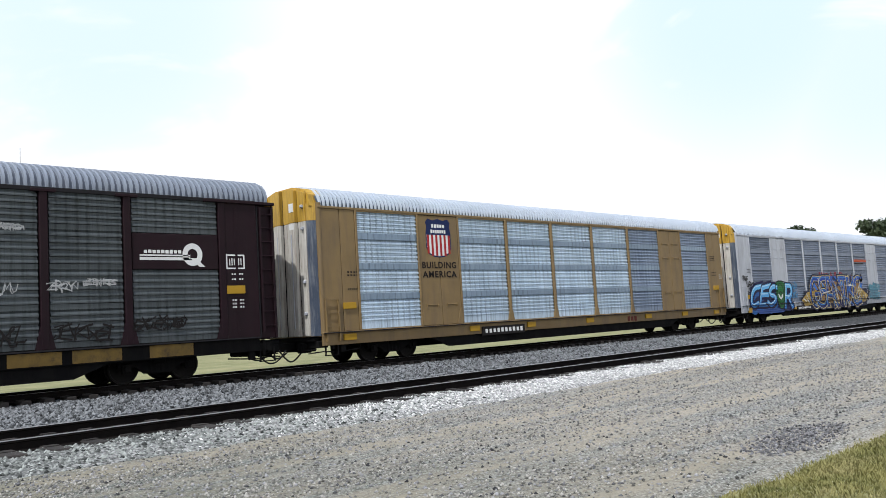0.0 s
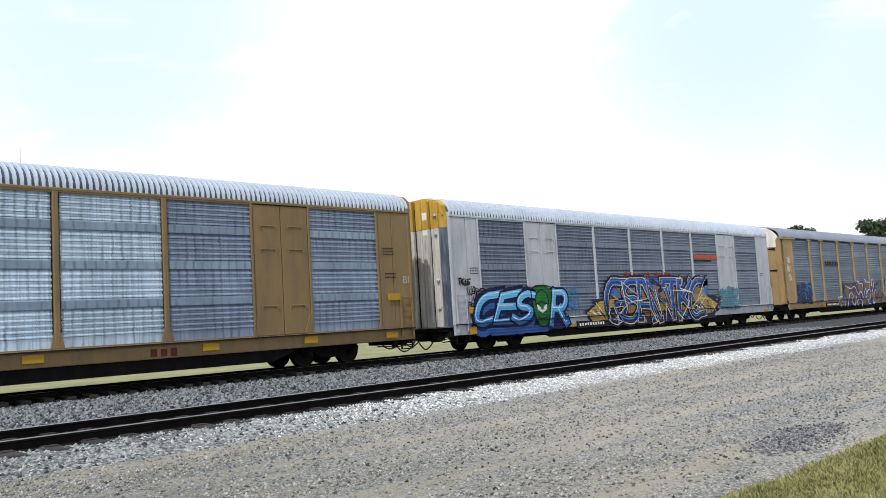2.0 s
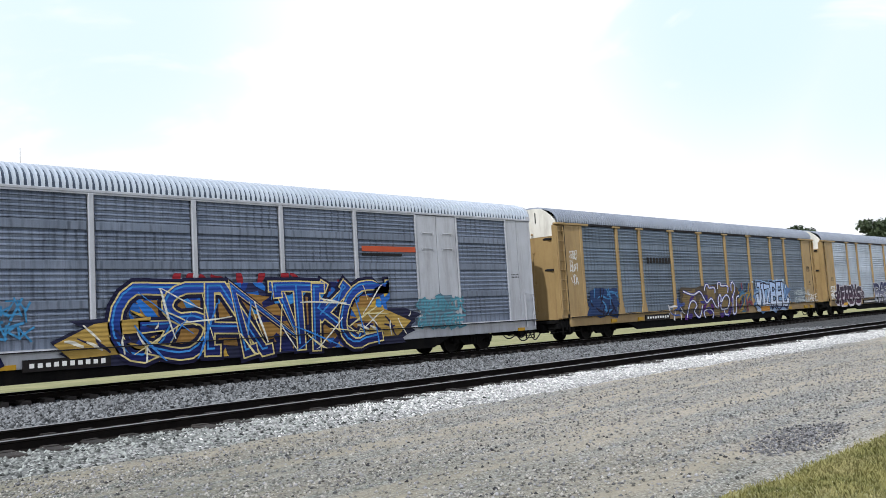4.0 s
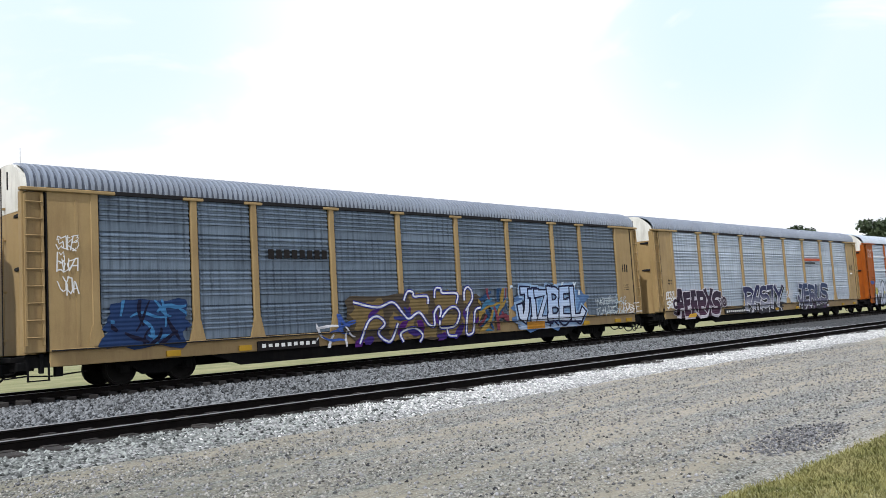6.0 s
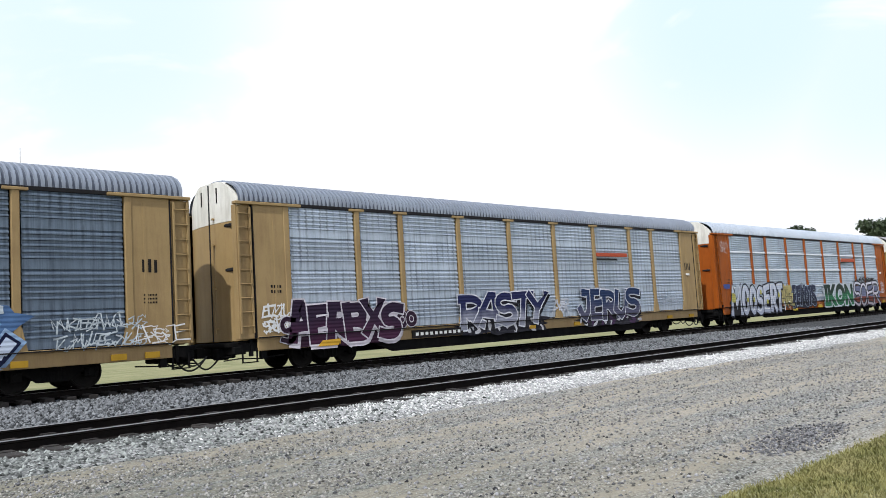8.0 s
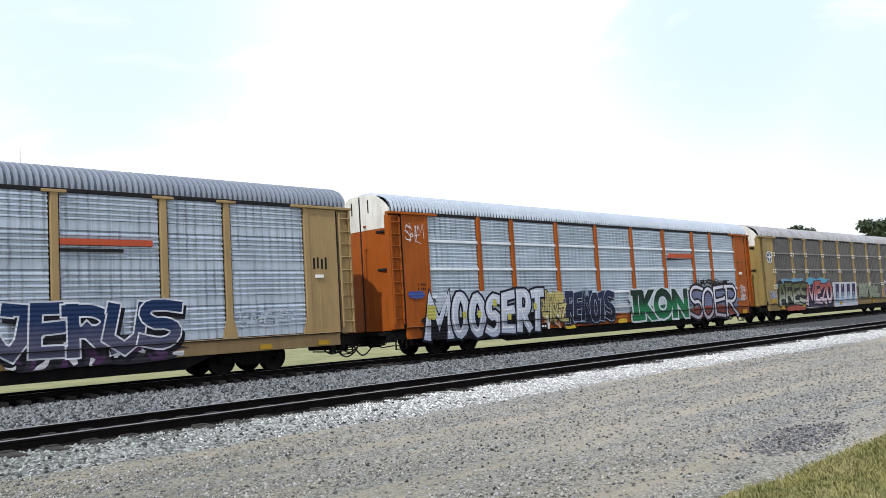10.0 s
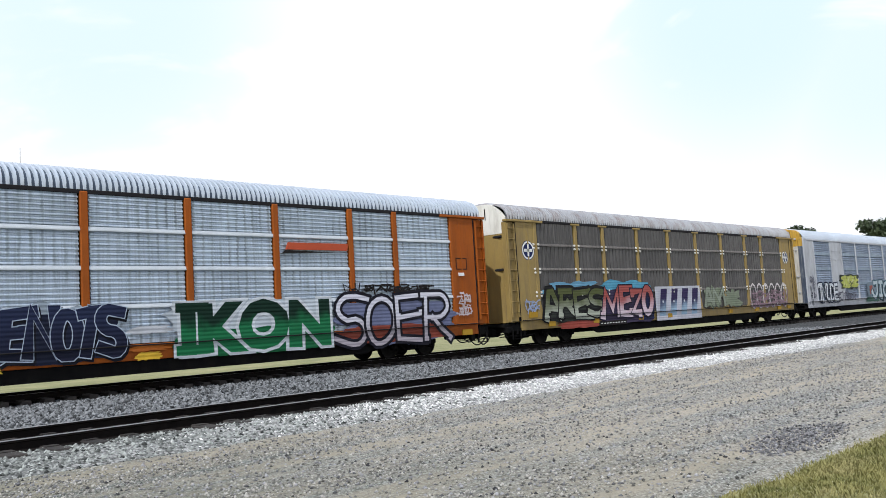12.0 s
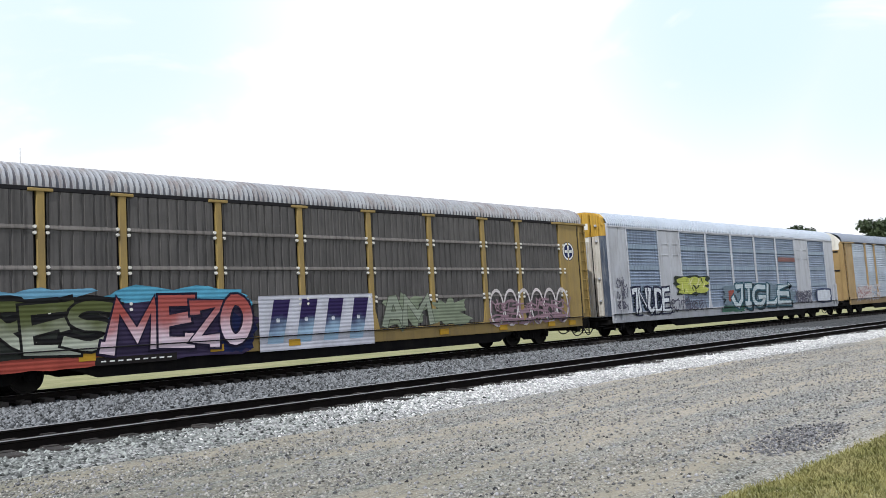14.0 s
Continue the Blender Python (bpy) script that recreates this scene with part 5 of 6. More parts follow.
for pts in (((-1.4, 1.95), (-1.2, 2.25), (-0.95, 2.22), (-0.9, 2.08), (-0.3, 2.08), (-0.26, 1.8)),
            ((0.06, 2.0), (0.14, 2.32), (0.4, 2.34), (0.48, 2.18), (1.1, 2.17), (1.26, 2.05), (1.15, 1.78)),
            ((1.58, 1.88), (1.62, 2.22), (1.8, 2.37), (2.0, 2.22), (2.02, 1.95), (1.86, 1.74), (1.62, 1.5)),
            ((-3.6, 1.95), (-2.6, 1.75), (-1.9, 1.9), (-1.45, 1.5), (-1.2, 1.32), (-0.7, 1.52), (-0.3, 1.1), (0.0, 1.03), (0.02, 1.45), (0.25, 1.7), (0.36, 1.55), (0.28, 1.32)),
            ((0.38, 1.3), (0.75, 1.6), (1.1, 1.65), (1.3, 1.4), (1.1, 1.03), (0.75, 0.93), (0.3, 0.95), (0.28, 1.2)),
            ((1.76, 1.6), (1.66, 1.15), (1.62, 0.66), (1.95, 0.7), (2.05, 1.1), (2.15, 1.5), (2.45, 1.6)),
            ((-3.4, 0.6), (-3.0, 1.3), (-2.6, 1.45), (-2.3, 1.2), (-2.6, 0.9), (-2.1, 0.6), (-1.7, 1.2)),
            ((-1.5, 0.55), (-1.6, 0.85), (-1.0, 1.0), (-0.6, 0.75), (-0.75, 0.5)), ((0.6, 0.9), (0.7, 0.65), (1.1, 0.62))):
    rim_line(car_d, pts, FACE - 0.014, 0.068, (0.025, 0.035, 0.26))
    rim_line(car_d, pts, FACE - 0.018, 0.033, (0.70, 0.71, 0.80))
blob_piece("graffiti_line", (-5.1, -3.4, 0.55, 1.6), FACE - 0.012, [(0.70, 0.70, 0.74), (0.05, 0.10, 0.34)], car_d, 12, 58, 0.10)
blob_piece("graffiti_line", (2.3, 4.0, 0.7, 2.3), FACE - 0.03, [(0.02, 0.06, 0.15), (0.05, 0.16, 0.28), (0.30, 0.20, 0.05), (0.18, 0.04, 0.06)], car_d, 30, 59, 0.16)
patch("graffiti_ground", (4.35, 8.9, 0.64, 2.15), FACE, (0.09, 0.17, 0.34), car_d, 7, "blue edge of the graffiti", 0.5)
patch("graffiti_ground", (4.5, 8.8, 0.64, 1.0), FACE - 0.002, (0.36, 0.44, 0.58), car_d, 71, "", 0.3)
patch("graffiti_ground", (4.7, 8.6, 1.0, 2.2), FACE - 0.003, (0.16, 0.30, 0.54), car_d, 72, "", 0.3)
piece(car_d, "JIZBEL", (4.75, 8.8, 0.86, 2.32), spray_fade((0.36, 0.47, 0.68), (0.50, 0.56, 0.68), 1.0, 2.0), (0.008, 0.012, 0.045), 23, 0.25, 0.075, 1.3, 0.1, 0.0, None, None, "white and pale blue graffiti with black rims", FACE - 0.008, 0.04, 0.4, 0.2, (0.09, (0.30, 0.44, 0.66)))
for pts in (((6.5, 0.70), (6.75, 0.92), (7.1, 0.72)), ((7.1, 0.92), (7.5, 0.70), (8.0, 0.95)), ((8.2, 0.9), (8.6, 0.72), (8.8, 0.95))):
    rim_line(car_d, pts, FACE - 0.03, 0.04, (0.008, 0.012, 0.045))
blob_piece("graffiti_line", (4.2, 8.9, 1.95, 2.5), FACE - 0.003, [(0.62, 0.70, 0.78)], car_d, 16, 53, 0.14, "", 0.8)
part("logo_patch", Shape().box(5.1, 6.2, FACE - 0.02, -1.5, 0.66, 0.95), spray((0.45, 0.20, 0.02)), car_d, "orange square on the sill")
scribble("tag", (9.9, 12.2, 1.0, 1.9), FACE, spray((0.55, 0.62, 0.66)), car_d, 16, 54, 0.018)
scribble("tag", (12.0, 13.3, 1.0, 1.7), FACE - 0.02, M["white"], car_d, 9, 55, 0.017)
patch("graffiti_ground", (-11.65, -9.35, 0.95, 2.2), FACE, (0.02, 0.045, 0.13), car_d, 17, "navy graffiti", 0.4)
blob_piece("graffiti_line", (-11.5, -9.4, 1.0, 2.2), FACE - 0.006, [(0.06, 0.20, 0.42), (0.01, 0.01, 0.03)], car_d, 18, 56, 0.12)
scribble("tag", (-12.75, -12.3, 2.4, 3.95), FACE - 0.002, M["white"], car_d, 9, 57, 0.015)
bars("lettering", (12.15, 12.65, 2.9, 3.3), -1.522, M["ink"], car_d, 3, 0.5)
for z in (2.1, 2.2, 2.3):
    bars("lettering", (12.2, 12.6, z, z + 0.05), -1.522, M["ink"], car_d, 5, 0.4)
for x in (8.9, 11.3, 12.2, -10.0, -7.8):
    tab(car_d, x, x + 0.4, 0.66, 0.82)

# tan car with pale screens
car_e = post_car("tan car-carrying railcar with pale screens and dark graffiti", M["tan"], M["scr_pale"], M["roof_grey"], PLACES["E"], TRAIN)
patch("graffiti_ground", (-11.9, -7.7, 0.58, 1.3), FACE, (0.035, 0.013, 0.03), car_e, 60, "", 0.3)
piece(car_e, "AERBXS", (-11.8, -7.5, 0.70, 2.06), spray_fade((0.022, 0.012, 0.030), (0.055, 0.018, 0.045), 0.8, 1.7), (0.68, 0.64, 0.70), 8, 0.32, 0.05, 1.45, 0.25, 0.0, None, (0.05, -0.10, (0.66, 0.62, 0.68)), "dark plum graffiti with white rims", None, 0.06, 0.3, 0.25)
piece(car_e, "OO", (-7.55, -6.7, 1.02, 1.6), (0.03, 0.014, 0.03), (0.66, 0.62, 0.68), 81, 0.14, 0.03, 1.2)
piece(car_e, "S", (-12.2, -11.7, 0.75, 1.6), (0.03, 0.014, 0.03), (0.66, 0.62, 0.68), 82, 0.14, 0.03, 1.2)
patch("faded_tag", (-7.4, -6.8, 1.2, 1.6), FACE, (0.06, 0.03, 0.06), car_e, 18, "", 0.6)
part("graffiti_patch", Shape().prism([(-10.9, 0.62), (-10.1, 0.62), (-10.0, 0.82), (-10.7, 0.8)], "y", FACE - 0.018, FACE - 0.016), spray((0.70, 0.40, 0.04)), car_e)
patch("graffiti_ground", (-4.5, 0.5, 0.58, 1.2), FACE, (0.03, 0.03, 0.04), car_e, 61, "", 0.5)
blob_piece("graffiti_line", (-4.6, 0.4, 0.58, 1.1), FACE - 0.003, [(0.58, 0.58, 0.62), (0.015, 0.015, 0.02)], car_e, 26, 67, 0.17)
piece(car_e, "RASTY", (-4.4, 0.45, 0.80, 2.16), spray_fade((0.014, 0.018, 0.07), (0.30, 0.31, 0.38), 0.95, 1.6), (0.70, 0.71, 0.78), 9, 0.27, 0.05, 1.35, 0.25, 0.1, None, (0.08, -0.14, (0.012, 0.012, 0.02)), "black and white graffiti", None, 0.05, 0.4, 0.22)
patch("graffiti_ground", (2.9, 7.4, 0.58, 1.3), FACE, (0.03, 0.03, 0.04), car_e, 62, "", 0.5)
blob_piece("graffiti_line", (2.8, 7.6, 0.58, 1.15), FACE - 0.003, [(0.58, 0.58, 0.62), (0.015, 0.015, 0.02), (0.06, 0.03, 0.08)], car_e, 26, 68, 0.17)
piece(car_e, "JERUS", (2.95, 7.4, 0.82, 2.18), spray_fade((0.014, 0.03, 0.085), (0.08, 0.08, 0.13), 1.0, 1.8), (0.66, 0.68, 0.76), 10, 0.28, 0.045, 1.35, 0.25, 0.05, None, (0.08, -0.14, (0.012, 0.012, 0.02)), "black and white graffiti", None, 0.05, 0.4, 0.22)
scribble("tag", (1.1, 2.0, 1.2, 1.95), FACE, spray((0.60, 0.62, 0.68)), car_e, 8, 64, 0.035)
scribble("tag", (-12.75, -11.9, 1.1, 2.05), FACE - 0.002, M["white"], car_e, 9, 65, 0.028)
scribble("tag", (9.4, 11.2, 1.3, 2.0), FACE, spray((0.45, 0.5, 0.58)), car_e, 8, 66, 0.03)
part("logo_bar", Shape().box(4.4, 6.8, FACE, -1.49, 3.62, 3.78), M["brick_red"], car_e, "red logo bar")
part("logo_bar", Shape().box(4.4, 6.0, FACE, -1.49, 3.45, 3.53), M["ink"], car_e)
sign_plate(car_e, -6.9, -4.4, 0.64, 0.92, 10)
bars("lettering", (-12.5, -12.1, 2.45, 2.55), -1.522, M["ink"], car_e, 4, 0.4)
bars("lettering", (-12.5, -12.1, 2.3, 2.4), -1.522, M["ink"], car_e, 4, 0.4)
for x in (-10.4, -0.6, 2.4, 10.0, 12.1):
    tab(car_e, x, x + 0.4, 0.66, 0.80)
bars("lettering", (12.0, 12.6, 3.0, 3.4), -1.522, M["ink"], car_e, 4, 0.5)
tab(car_e, 12.1, 12.4, 2.75, 2.85, "white")

# orange car
car_f = post_car("orange car-carrying railcar with silver screens and chrome graffiti", M["orange"], M["scr_mint"], M["roof_bright"], PLACES["F"], TRAIN, (7, 0.11, True), cap=False, strip_mat=M["zinc"])
patch("graffiti_ground", (-12.1, -5.9, 0.45, 1.75), FACE, (0.008, 0.008, 0.012), car_f, 21, "black ground of the graffiti", 0.3)
patch("graffiti_ground", (-11.8, -5.4, 1.3, 2.28), FACE - 0.001, (0.46, 0.52, 0.60), car_f, 22, "pale blue ground of the graffiti", 0.3)
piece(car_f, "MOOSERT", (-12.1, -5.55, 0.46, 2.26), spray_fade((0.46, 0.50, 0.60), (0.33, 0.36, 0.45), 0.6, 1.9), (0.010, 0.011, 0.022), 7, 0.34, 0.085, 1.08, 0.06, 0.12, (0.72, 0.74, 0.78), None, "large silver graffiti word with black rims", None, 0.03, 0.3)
for x, z in ((-10.2, 1.35), (-9.4, 1.35), (-8.5, 1.75), (-7.7, 1.2), (-6.1, 1.55)):
    patch("graffiti_spot", (x - 0.10, x + 0.10, z - 0.13, z + 0.13), FACE - 0.05, (0.50, 0.47, 0.10), car_f, int(x * 10), "", 0.4)
patch("graffiti_spot", (-12.05, -11.6, 1.25, 1.75), FACE - 0.02, (0.45, 0.42, 0.10), car_f, 23, "", 0.4)
patch("graffiti_ground", (-5.6, -4.15, 0.95, 2.1), FACE, (0.50, 0.42, 0.16), car_f, 24, "", 0.5)
piece(car_f, "BIM", (-5.75, -4.75, 1.3, 2.2), (0.50, 0.44, 0.18), (0.03, 0.03, 0.03), 11, 0.16, 0.04, 1.3, 0.2, 0.0, None, None, "yellow graffiti")
piece(car_f, "MZ", (-5.1, -4.0, 0.85, 1.7), (0.52, 0.46, 0.20), (0.03, 0.03, 0.03), 12, 0.18, 0.04, 1.2, 0.2, 0.0, None, None, "", FACE - 0.02)
blob_piece("graffiti_line", (-6.0, -3.9, 0.6, 1.4), FACE - 0.014, [(0.5, 0.3, 0.2), (0.7, 0.7, 0.7), (0.05, 0.05, 0.05)], car_f, 14, 70, 0.12)
patch("graffiti_ground", (-3.9, -0.5, 0.72, 2.1), FACE, (0.30, 0.36, 0.42), car_f, 25, "", 0.4)
patch("graffiti_ground", (-3.8, -0.7, 0.68, 1.9), FACE - 0.001, (0.014, 0.018, 0.04), car_f, 26, "", 0.35)
piece(car_f, "RENOTS", (-3.95, -0.55, 0.76, 2.10), spray_fade((0.016, 0.022, 0.055), (0.010, 0.012, 0.028), 0.9, 1.9), (0.42, 0.50, 0.62), 11, 0.28, 0.026, 1.4, 0.2, 0.1, None, (0.05, -0.08, (0.008, 0.009, 0.015)), "navy and black graffiti", None, 0.04, 0.4, 0.15)
for x0, x1, z0, z1, c in ((-0.4, 0.8, 1.3, 1.5, (0.5, 0.52, 0.56)), (-0.4, 0.7, 0.85, 1.0, (0.62, 0.18, 0.03)), (-0.2, 0.5, 0.62, 0.82, (0.66, 0.42, 0.04)), (-4.2, -3.4, 0.55, 0.68, (0.62, 0.46, 0.04))):
    patch("graffiti_patch", (x0, x1, z0, z1), FACE, c, car_f, x0, "", 0.5)
patch("graffiti_ground", (0.9, 6.3, 0.56, 1.42), FACE, (0.015, 0.13, 0.05), car_f, 27, "green ground of the graffiti", 0.1)
patch("graffiti_ground", (0.7, 6.2, 1.30, 2.12), FACE - 0.001, (0.50, 0.56, 0.62), car_f, 28, "", 0.2)
word("graffiti_outline", "IKON", (1.1, 6.1, 0.66, 2.08), FACE - 0.008, spray((0.62, 0.67, 0.72)), car_f, 0.115, 0.055, 0.05)
word("graffiti_fill", "IKON", (1.1, 6.1, 0.66, 2.08), FACE - 0.012, spray_fade((0.005, 0.022, 0.014), (0.014, 0.135, 0.052), 1.25, 1.75), car_f, 0.062, 0.055, 0.05, label="green graffiti word with white rims")
for z0, z1 in ((0.66, 0.92), (1.82, 2.08)):
    part("graffiti_outline", Shape().box(0.86, 2.02, FACE - 0.010, FACE - 0.006, z0 - 0.06, z1 + 0.06), spray((0.62, 0.67, 0.72)), car_f)
    part("graffiti_fill", Shape().box(0.94, 1.94, FACE - 0.0145, FACE - 0.0105, z0, z1), spray_fade((0.005, 0.022, 0.014), (0.014, 0.135, 0.052), 1.25, 1.75), car_f)
patch("graffiti_ground", (6.4, 11.5, 0.55, 2.0), FACE, (0.16, 0.18, 0.30), car_f, 29, "", 0.5)
patch("graffiti_ground", (6.3, 11.2, 0.58, 1.15), FACE - 0.001, (0.24, 0.055, 0.035), car_f, 30, "rust-red edge of the graffiti", 0.4)
piece(car_f, "SOER", (6.35, 11.4, 0.46, 2.24), spray_fade((0.58, 0.58, 0.66), (0.34, 0.31, 0.35), 0.8, 1.7), (0.010, 0.010, 0.018), 13, 0.15, 0.10, 1.2, 0.06, 0.06, None, None, "silver graffiti word with heavy black rims", None, 0.02, 0.5, 0.15)
scribble("tag", (6.8, 10.6, 2.25, 2.55), FACE, M["ink"], car_f, 18, 72, 0.03)
scribble("tag", (-12.8, -12.05, 3.95, 4.75), FACE - 0.002, M["white"], car_f, 12, 73, 0.012)
scribble("tag", (12.0, 12.6, 1.35, 2.2), FACE - 0.002, spray((0.6, 0.5, 0.5)), car_f, 12, 74, 0.03)
patch("faded_tag", (-12.85, -12.1, 2.0, 2.25), FACE, (0.06, 0.09, 0.30), car_f, 31, "", 0.6)
part("logo_bar", Shape().prism([(4.6, 3.62), (6.95, 3.62), (7.0, 3.84), (4.7, 3.84)], "y", FACE, -1.49), M["brick_red"], car_f, "red logo bar")
part("logo_bar", Shape().prism([(4.45, 3.50), (6.4, 3.56), (4.6, 3.60)], "y", FACE, -1.49), M["ink"], car_f, "black swoosh under the logo bar")
sign_plate(car_f, -7.1, -5.3, 0.62, 0.85, 10)
for z0, z1, x0, x1 in ((3.42, 3.45, 11.98, 12.55), (3.02, 3.05, 11.98, 12.55), (3.05, 3.42, 11.98, 12.01), (3.05, 3.42, 12.52, 12.55)):
    part("label", Shape().box(x0, x1, -1.522, -1.50, z0, z1), M["ink"], car_f)
tab(car_f, 12.08, 12.35, 2.78, 2.90, "white")
tab(car_f, 12.1, 12.6, 0.62, 0.82)
for z in (2.3, 2.45, -0.9):
    bars("lettering", (-12.4, -12.0, abs(z), abs(z) + 0.08), -1.522, M["ink"], car_f, 5, 0.4)

# mustard car with brown screens
car_g = post_car("mustard-yellow car-carrying railcar with brown screens and graffiti", M["mustard"], M["scr_brown"], M["roof_rusty"], PLACES["G"], TRAIN, (3, 0.16, True), studs=True, strip_mat=M["scr_tan"], upright=True, post_x=(1.38, 4.18, 6.98, 9.03, 11.80))
patch("graffiti_ground", (-11.5, -7.4, 1.9, 2.5), FACE, (0.16, 0.36, 0.52), car_g, 33, "sky blue edge of the graffiti", 0.5)
patch("graffiti_ground", (-11.4, -7.4, 0.85, 2.2), FACE - 0.002, (0.03, 0.035, 0.03), car_g, 34, "", 0.25)
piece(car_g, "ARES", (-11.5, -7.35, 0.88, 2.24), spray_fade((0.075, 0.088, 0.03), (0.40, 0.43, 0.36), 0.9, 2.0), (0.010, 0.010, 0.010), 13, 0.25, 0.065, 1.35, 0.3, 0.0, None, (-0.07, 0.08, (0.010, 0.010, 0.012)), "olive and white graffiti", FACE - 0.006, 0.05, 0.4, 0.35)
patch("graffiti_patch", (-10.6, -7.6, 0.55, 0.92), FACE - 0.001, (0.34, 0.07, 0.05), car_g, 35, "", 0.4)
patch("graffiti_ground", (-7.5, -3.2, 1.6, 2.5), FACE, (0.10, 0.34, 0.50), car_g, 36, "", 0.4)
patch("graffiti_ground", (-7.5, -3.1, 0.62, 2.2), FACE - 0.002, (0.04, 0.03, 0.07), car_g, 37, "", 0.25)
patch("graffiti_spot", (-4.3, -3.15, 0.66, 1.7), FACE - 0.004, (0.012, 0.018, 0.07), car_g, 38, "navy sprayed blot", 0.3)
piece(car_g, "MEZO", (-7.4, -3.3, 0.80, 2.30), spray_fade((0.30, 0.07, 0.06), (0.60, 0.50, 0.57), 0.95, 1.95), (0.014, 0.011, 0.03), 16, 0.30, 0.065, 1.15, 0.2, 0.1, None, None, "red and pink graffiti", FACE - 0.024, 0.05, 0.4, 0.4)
part("graffiti_box", Shape().box(-3.0, 1.35, FACE - 0.004, FACE, 0.58, 2.22, 0.001), spray((0.54, 0.55, 0.62)), car_g, "white sprayed block with purple bars")
for i in range(4):
    x0 = -2.75 + i * 1.02
    part("graffiti_bar", Shape().prism([(x0, 0.8), (x0 + 0.55, 0.8), (x0 + 0.86, 2.1), (x0 + 0.28, 2.1)], "y", FACE - 0.009, FACE - 0.007), spray_fade((0.022, 0.014, 0.065), (0.30, 0.44, 0.58), 0.85, 1.6), car_g)
    patch("graffiti_spot", (x0 + 0.34, x0 + 0.46, 1.42, 1.54), FACE - 0.013, (0.62, 0.66, 0.72), car_g, 40 + i, "", 0.2)
patch("faded_tag", (1.9, 3.7, 1.08, 2.1), FACE, (0.22, 0.26, 0.18), car_g, 44, "faded green graffiti", 0.9)
patch("faded_tag", (3.9, 5.8, 1.08, 1.95), FACE, (0.22, 0.26, 0.18), car_g, 46, "", 0.9)
piece(car_g, "AM", (1.8, 4.0, 1.06, 2.15), (0.27, 0.31, 0.24), (0.09, 0.10, 0.075), 47, 0.25, 0.03, 1.1, 0.2)
for i in range(6):
    loop = Shape()
    cx = 7.5 + i * 0.82
    for j in range(18):
        a0, a1 = TAU * j / 18, TAU * (j + 1) / 18
        loop.add([(cx + r * math.cos(a), FACE, 1.55 + r * 1.75 * math.sin(a)) for a, r in ((a0, 0.42), (a1, 0.42), (a1, 0.35), (a0, 0.35))], [(0, 1, 2, 3)])
    part("graffiti_loop", loop.mesh("graffiti_loop", spray((0.66, 0.62, 0.62)), fix=False), None, car_g, "white sprayed loop")
scribble("tag", (7.2, 12.0, 0.9, 1.9), FACE - 0.003, spray((0.30, 0.20, 0.24)), car_g, 26, 82, 0.04)
for cx in (-12.3, 12.3):
    for r, key, k in ((0.40, "navy", 0), (0.37, "white", 1), (0.30, "navy", 2)):
        disc = Shape().add([(cx + r * math.cos(TAU * i / 24), -1.516 - 0.002 * k, 3.80 + r * math.sin(TAU * i / 24)) for i in range(24)], [tuple(range(24))])
        part("roundel", disc.mesh("roundel", M[key], fix=False), None, car_g, "round blue and white emblem")
    part("roundel_cross", Shape().box(cx - 0.05, cx + 0.05, -1.526, -1.522, 3.56, 4.04).box(cx - 0.25, cx + 0.25, -1.526, -1.522, 3.74, 3.86), M["white"], car_g)
for x in (-11.3, -8.2, -4.6, -2.0, 4.4, 7.6, 10.6, 12.0):
    tab(car_g, x, x + 0.42, 0.70, 0.90)
tab(car_g, -12.5, -12.0, 1.1, 1.32)
sign_plate(car_g, -7.8, -5.6, 0.56, 0.76, 9)
scribble("tag", (-12.7, -11.9, 1.3, 2.0), FACE - 0.002, spray((0.35, 0.42, 0.60)), car_g, 10, 83, 0.03)

# second silver car
car_h = panel_car("silver car-carrying railcar with small white and yellow graffiti", M["silver"], M["scr_blue"], M["scr_blue"], M["roof_bright"], PLACES["H"], TRAIN)
piece(car_h, "TNUDE", (-11.75, -8.5, 0.92, 2.2), (0.66, 0.70, 0.74), (0.012, 0.016, 0.05), 19, 0.18, 0.085, 1.25, 0.25, 0.05, None, None, "white graffiti with dark blue rims", None, 0.06, 0.4, 0.4)
patch("graffiti_ground", (-7.8, -4.4, 1.75, 2.75), FACE, (0.02, 0.03, 0.02), car_h, 48, "", 0.4)
patch("graffiti_patch", (-7.6, -4.6, 1.85, 2.65), FACE - 0.003, (0.46, 0.50, 0.10), car_h, 49, "yellow-green graffiti", 0.4)
blob_piece("graffiti_line", (-7.4, -4.8, 1.9, 2.6), FACE - 0.007, [(0.03, 0.04, 0.02), (0.62, 0.62, 0.3)], car_h, 16, 90, 0.10)
patch("graffiti_ground", (-2.9, 6.4, 0.85, 2.2), FACE, (0.16, 0.22, 0.27), car_h, 50, "", 0.3)
piece(car_h, "JIGLE", (-1.7, 5.5, 0.88, 2.28), (0.50, 0.58, 0.62), (0.02, 0.085, 0.12), 21, 0.26, 0.09, 1.15, 0.1, 0.1, None, (0.2, -0.1, (0.012, 0.03, 0.04)), "pale graffiti word with teal rims", None, 0.03, 0.4, 0.3)
patch("graffiti_patch", (-3.1, -0.4, 0.75, 1.1), FACE - 0.003, (0.05, 0.14, 0.10), car_h, 51, "", 0.4)
patch("graffiti_patch", (-2.3, -1.6, 1.3, 1.9), FACE - 0.003, (0.30, 0.07, 0.05), car_h, 52, "", 0.5)
patch("graffiti_patch", (9.7, 12.3, 0.9, 1.85), FACE, (0.03, 0.05, 0.12), car_h, 53, "", 0.1)
patch("graffiti_patch", (9.9, 12.1, 1.0, 1.75), FACE - 0.003, (0.60, 0.64, 0.70), car_h, 54, "", 0.1)
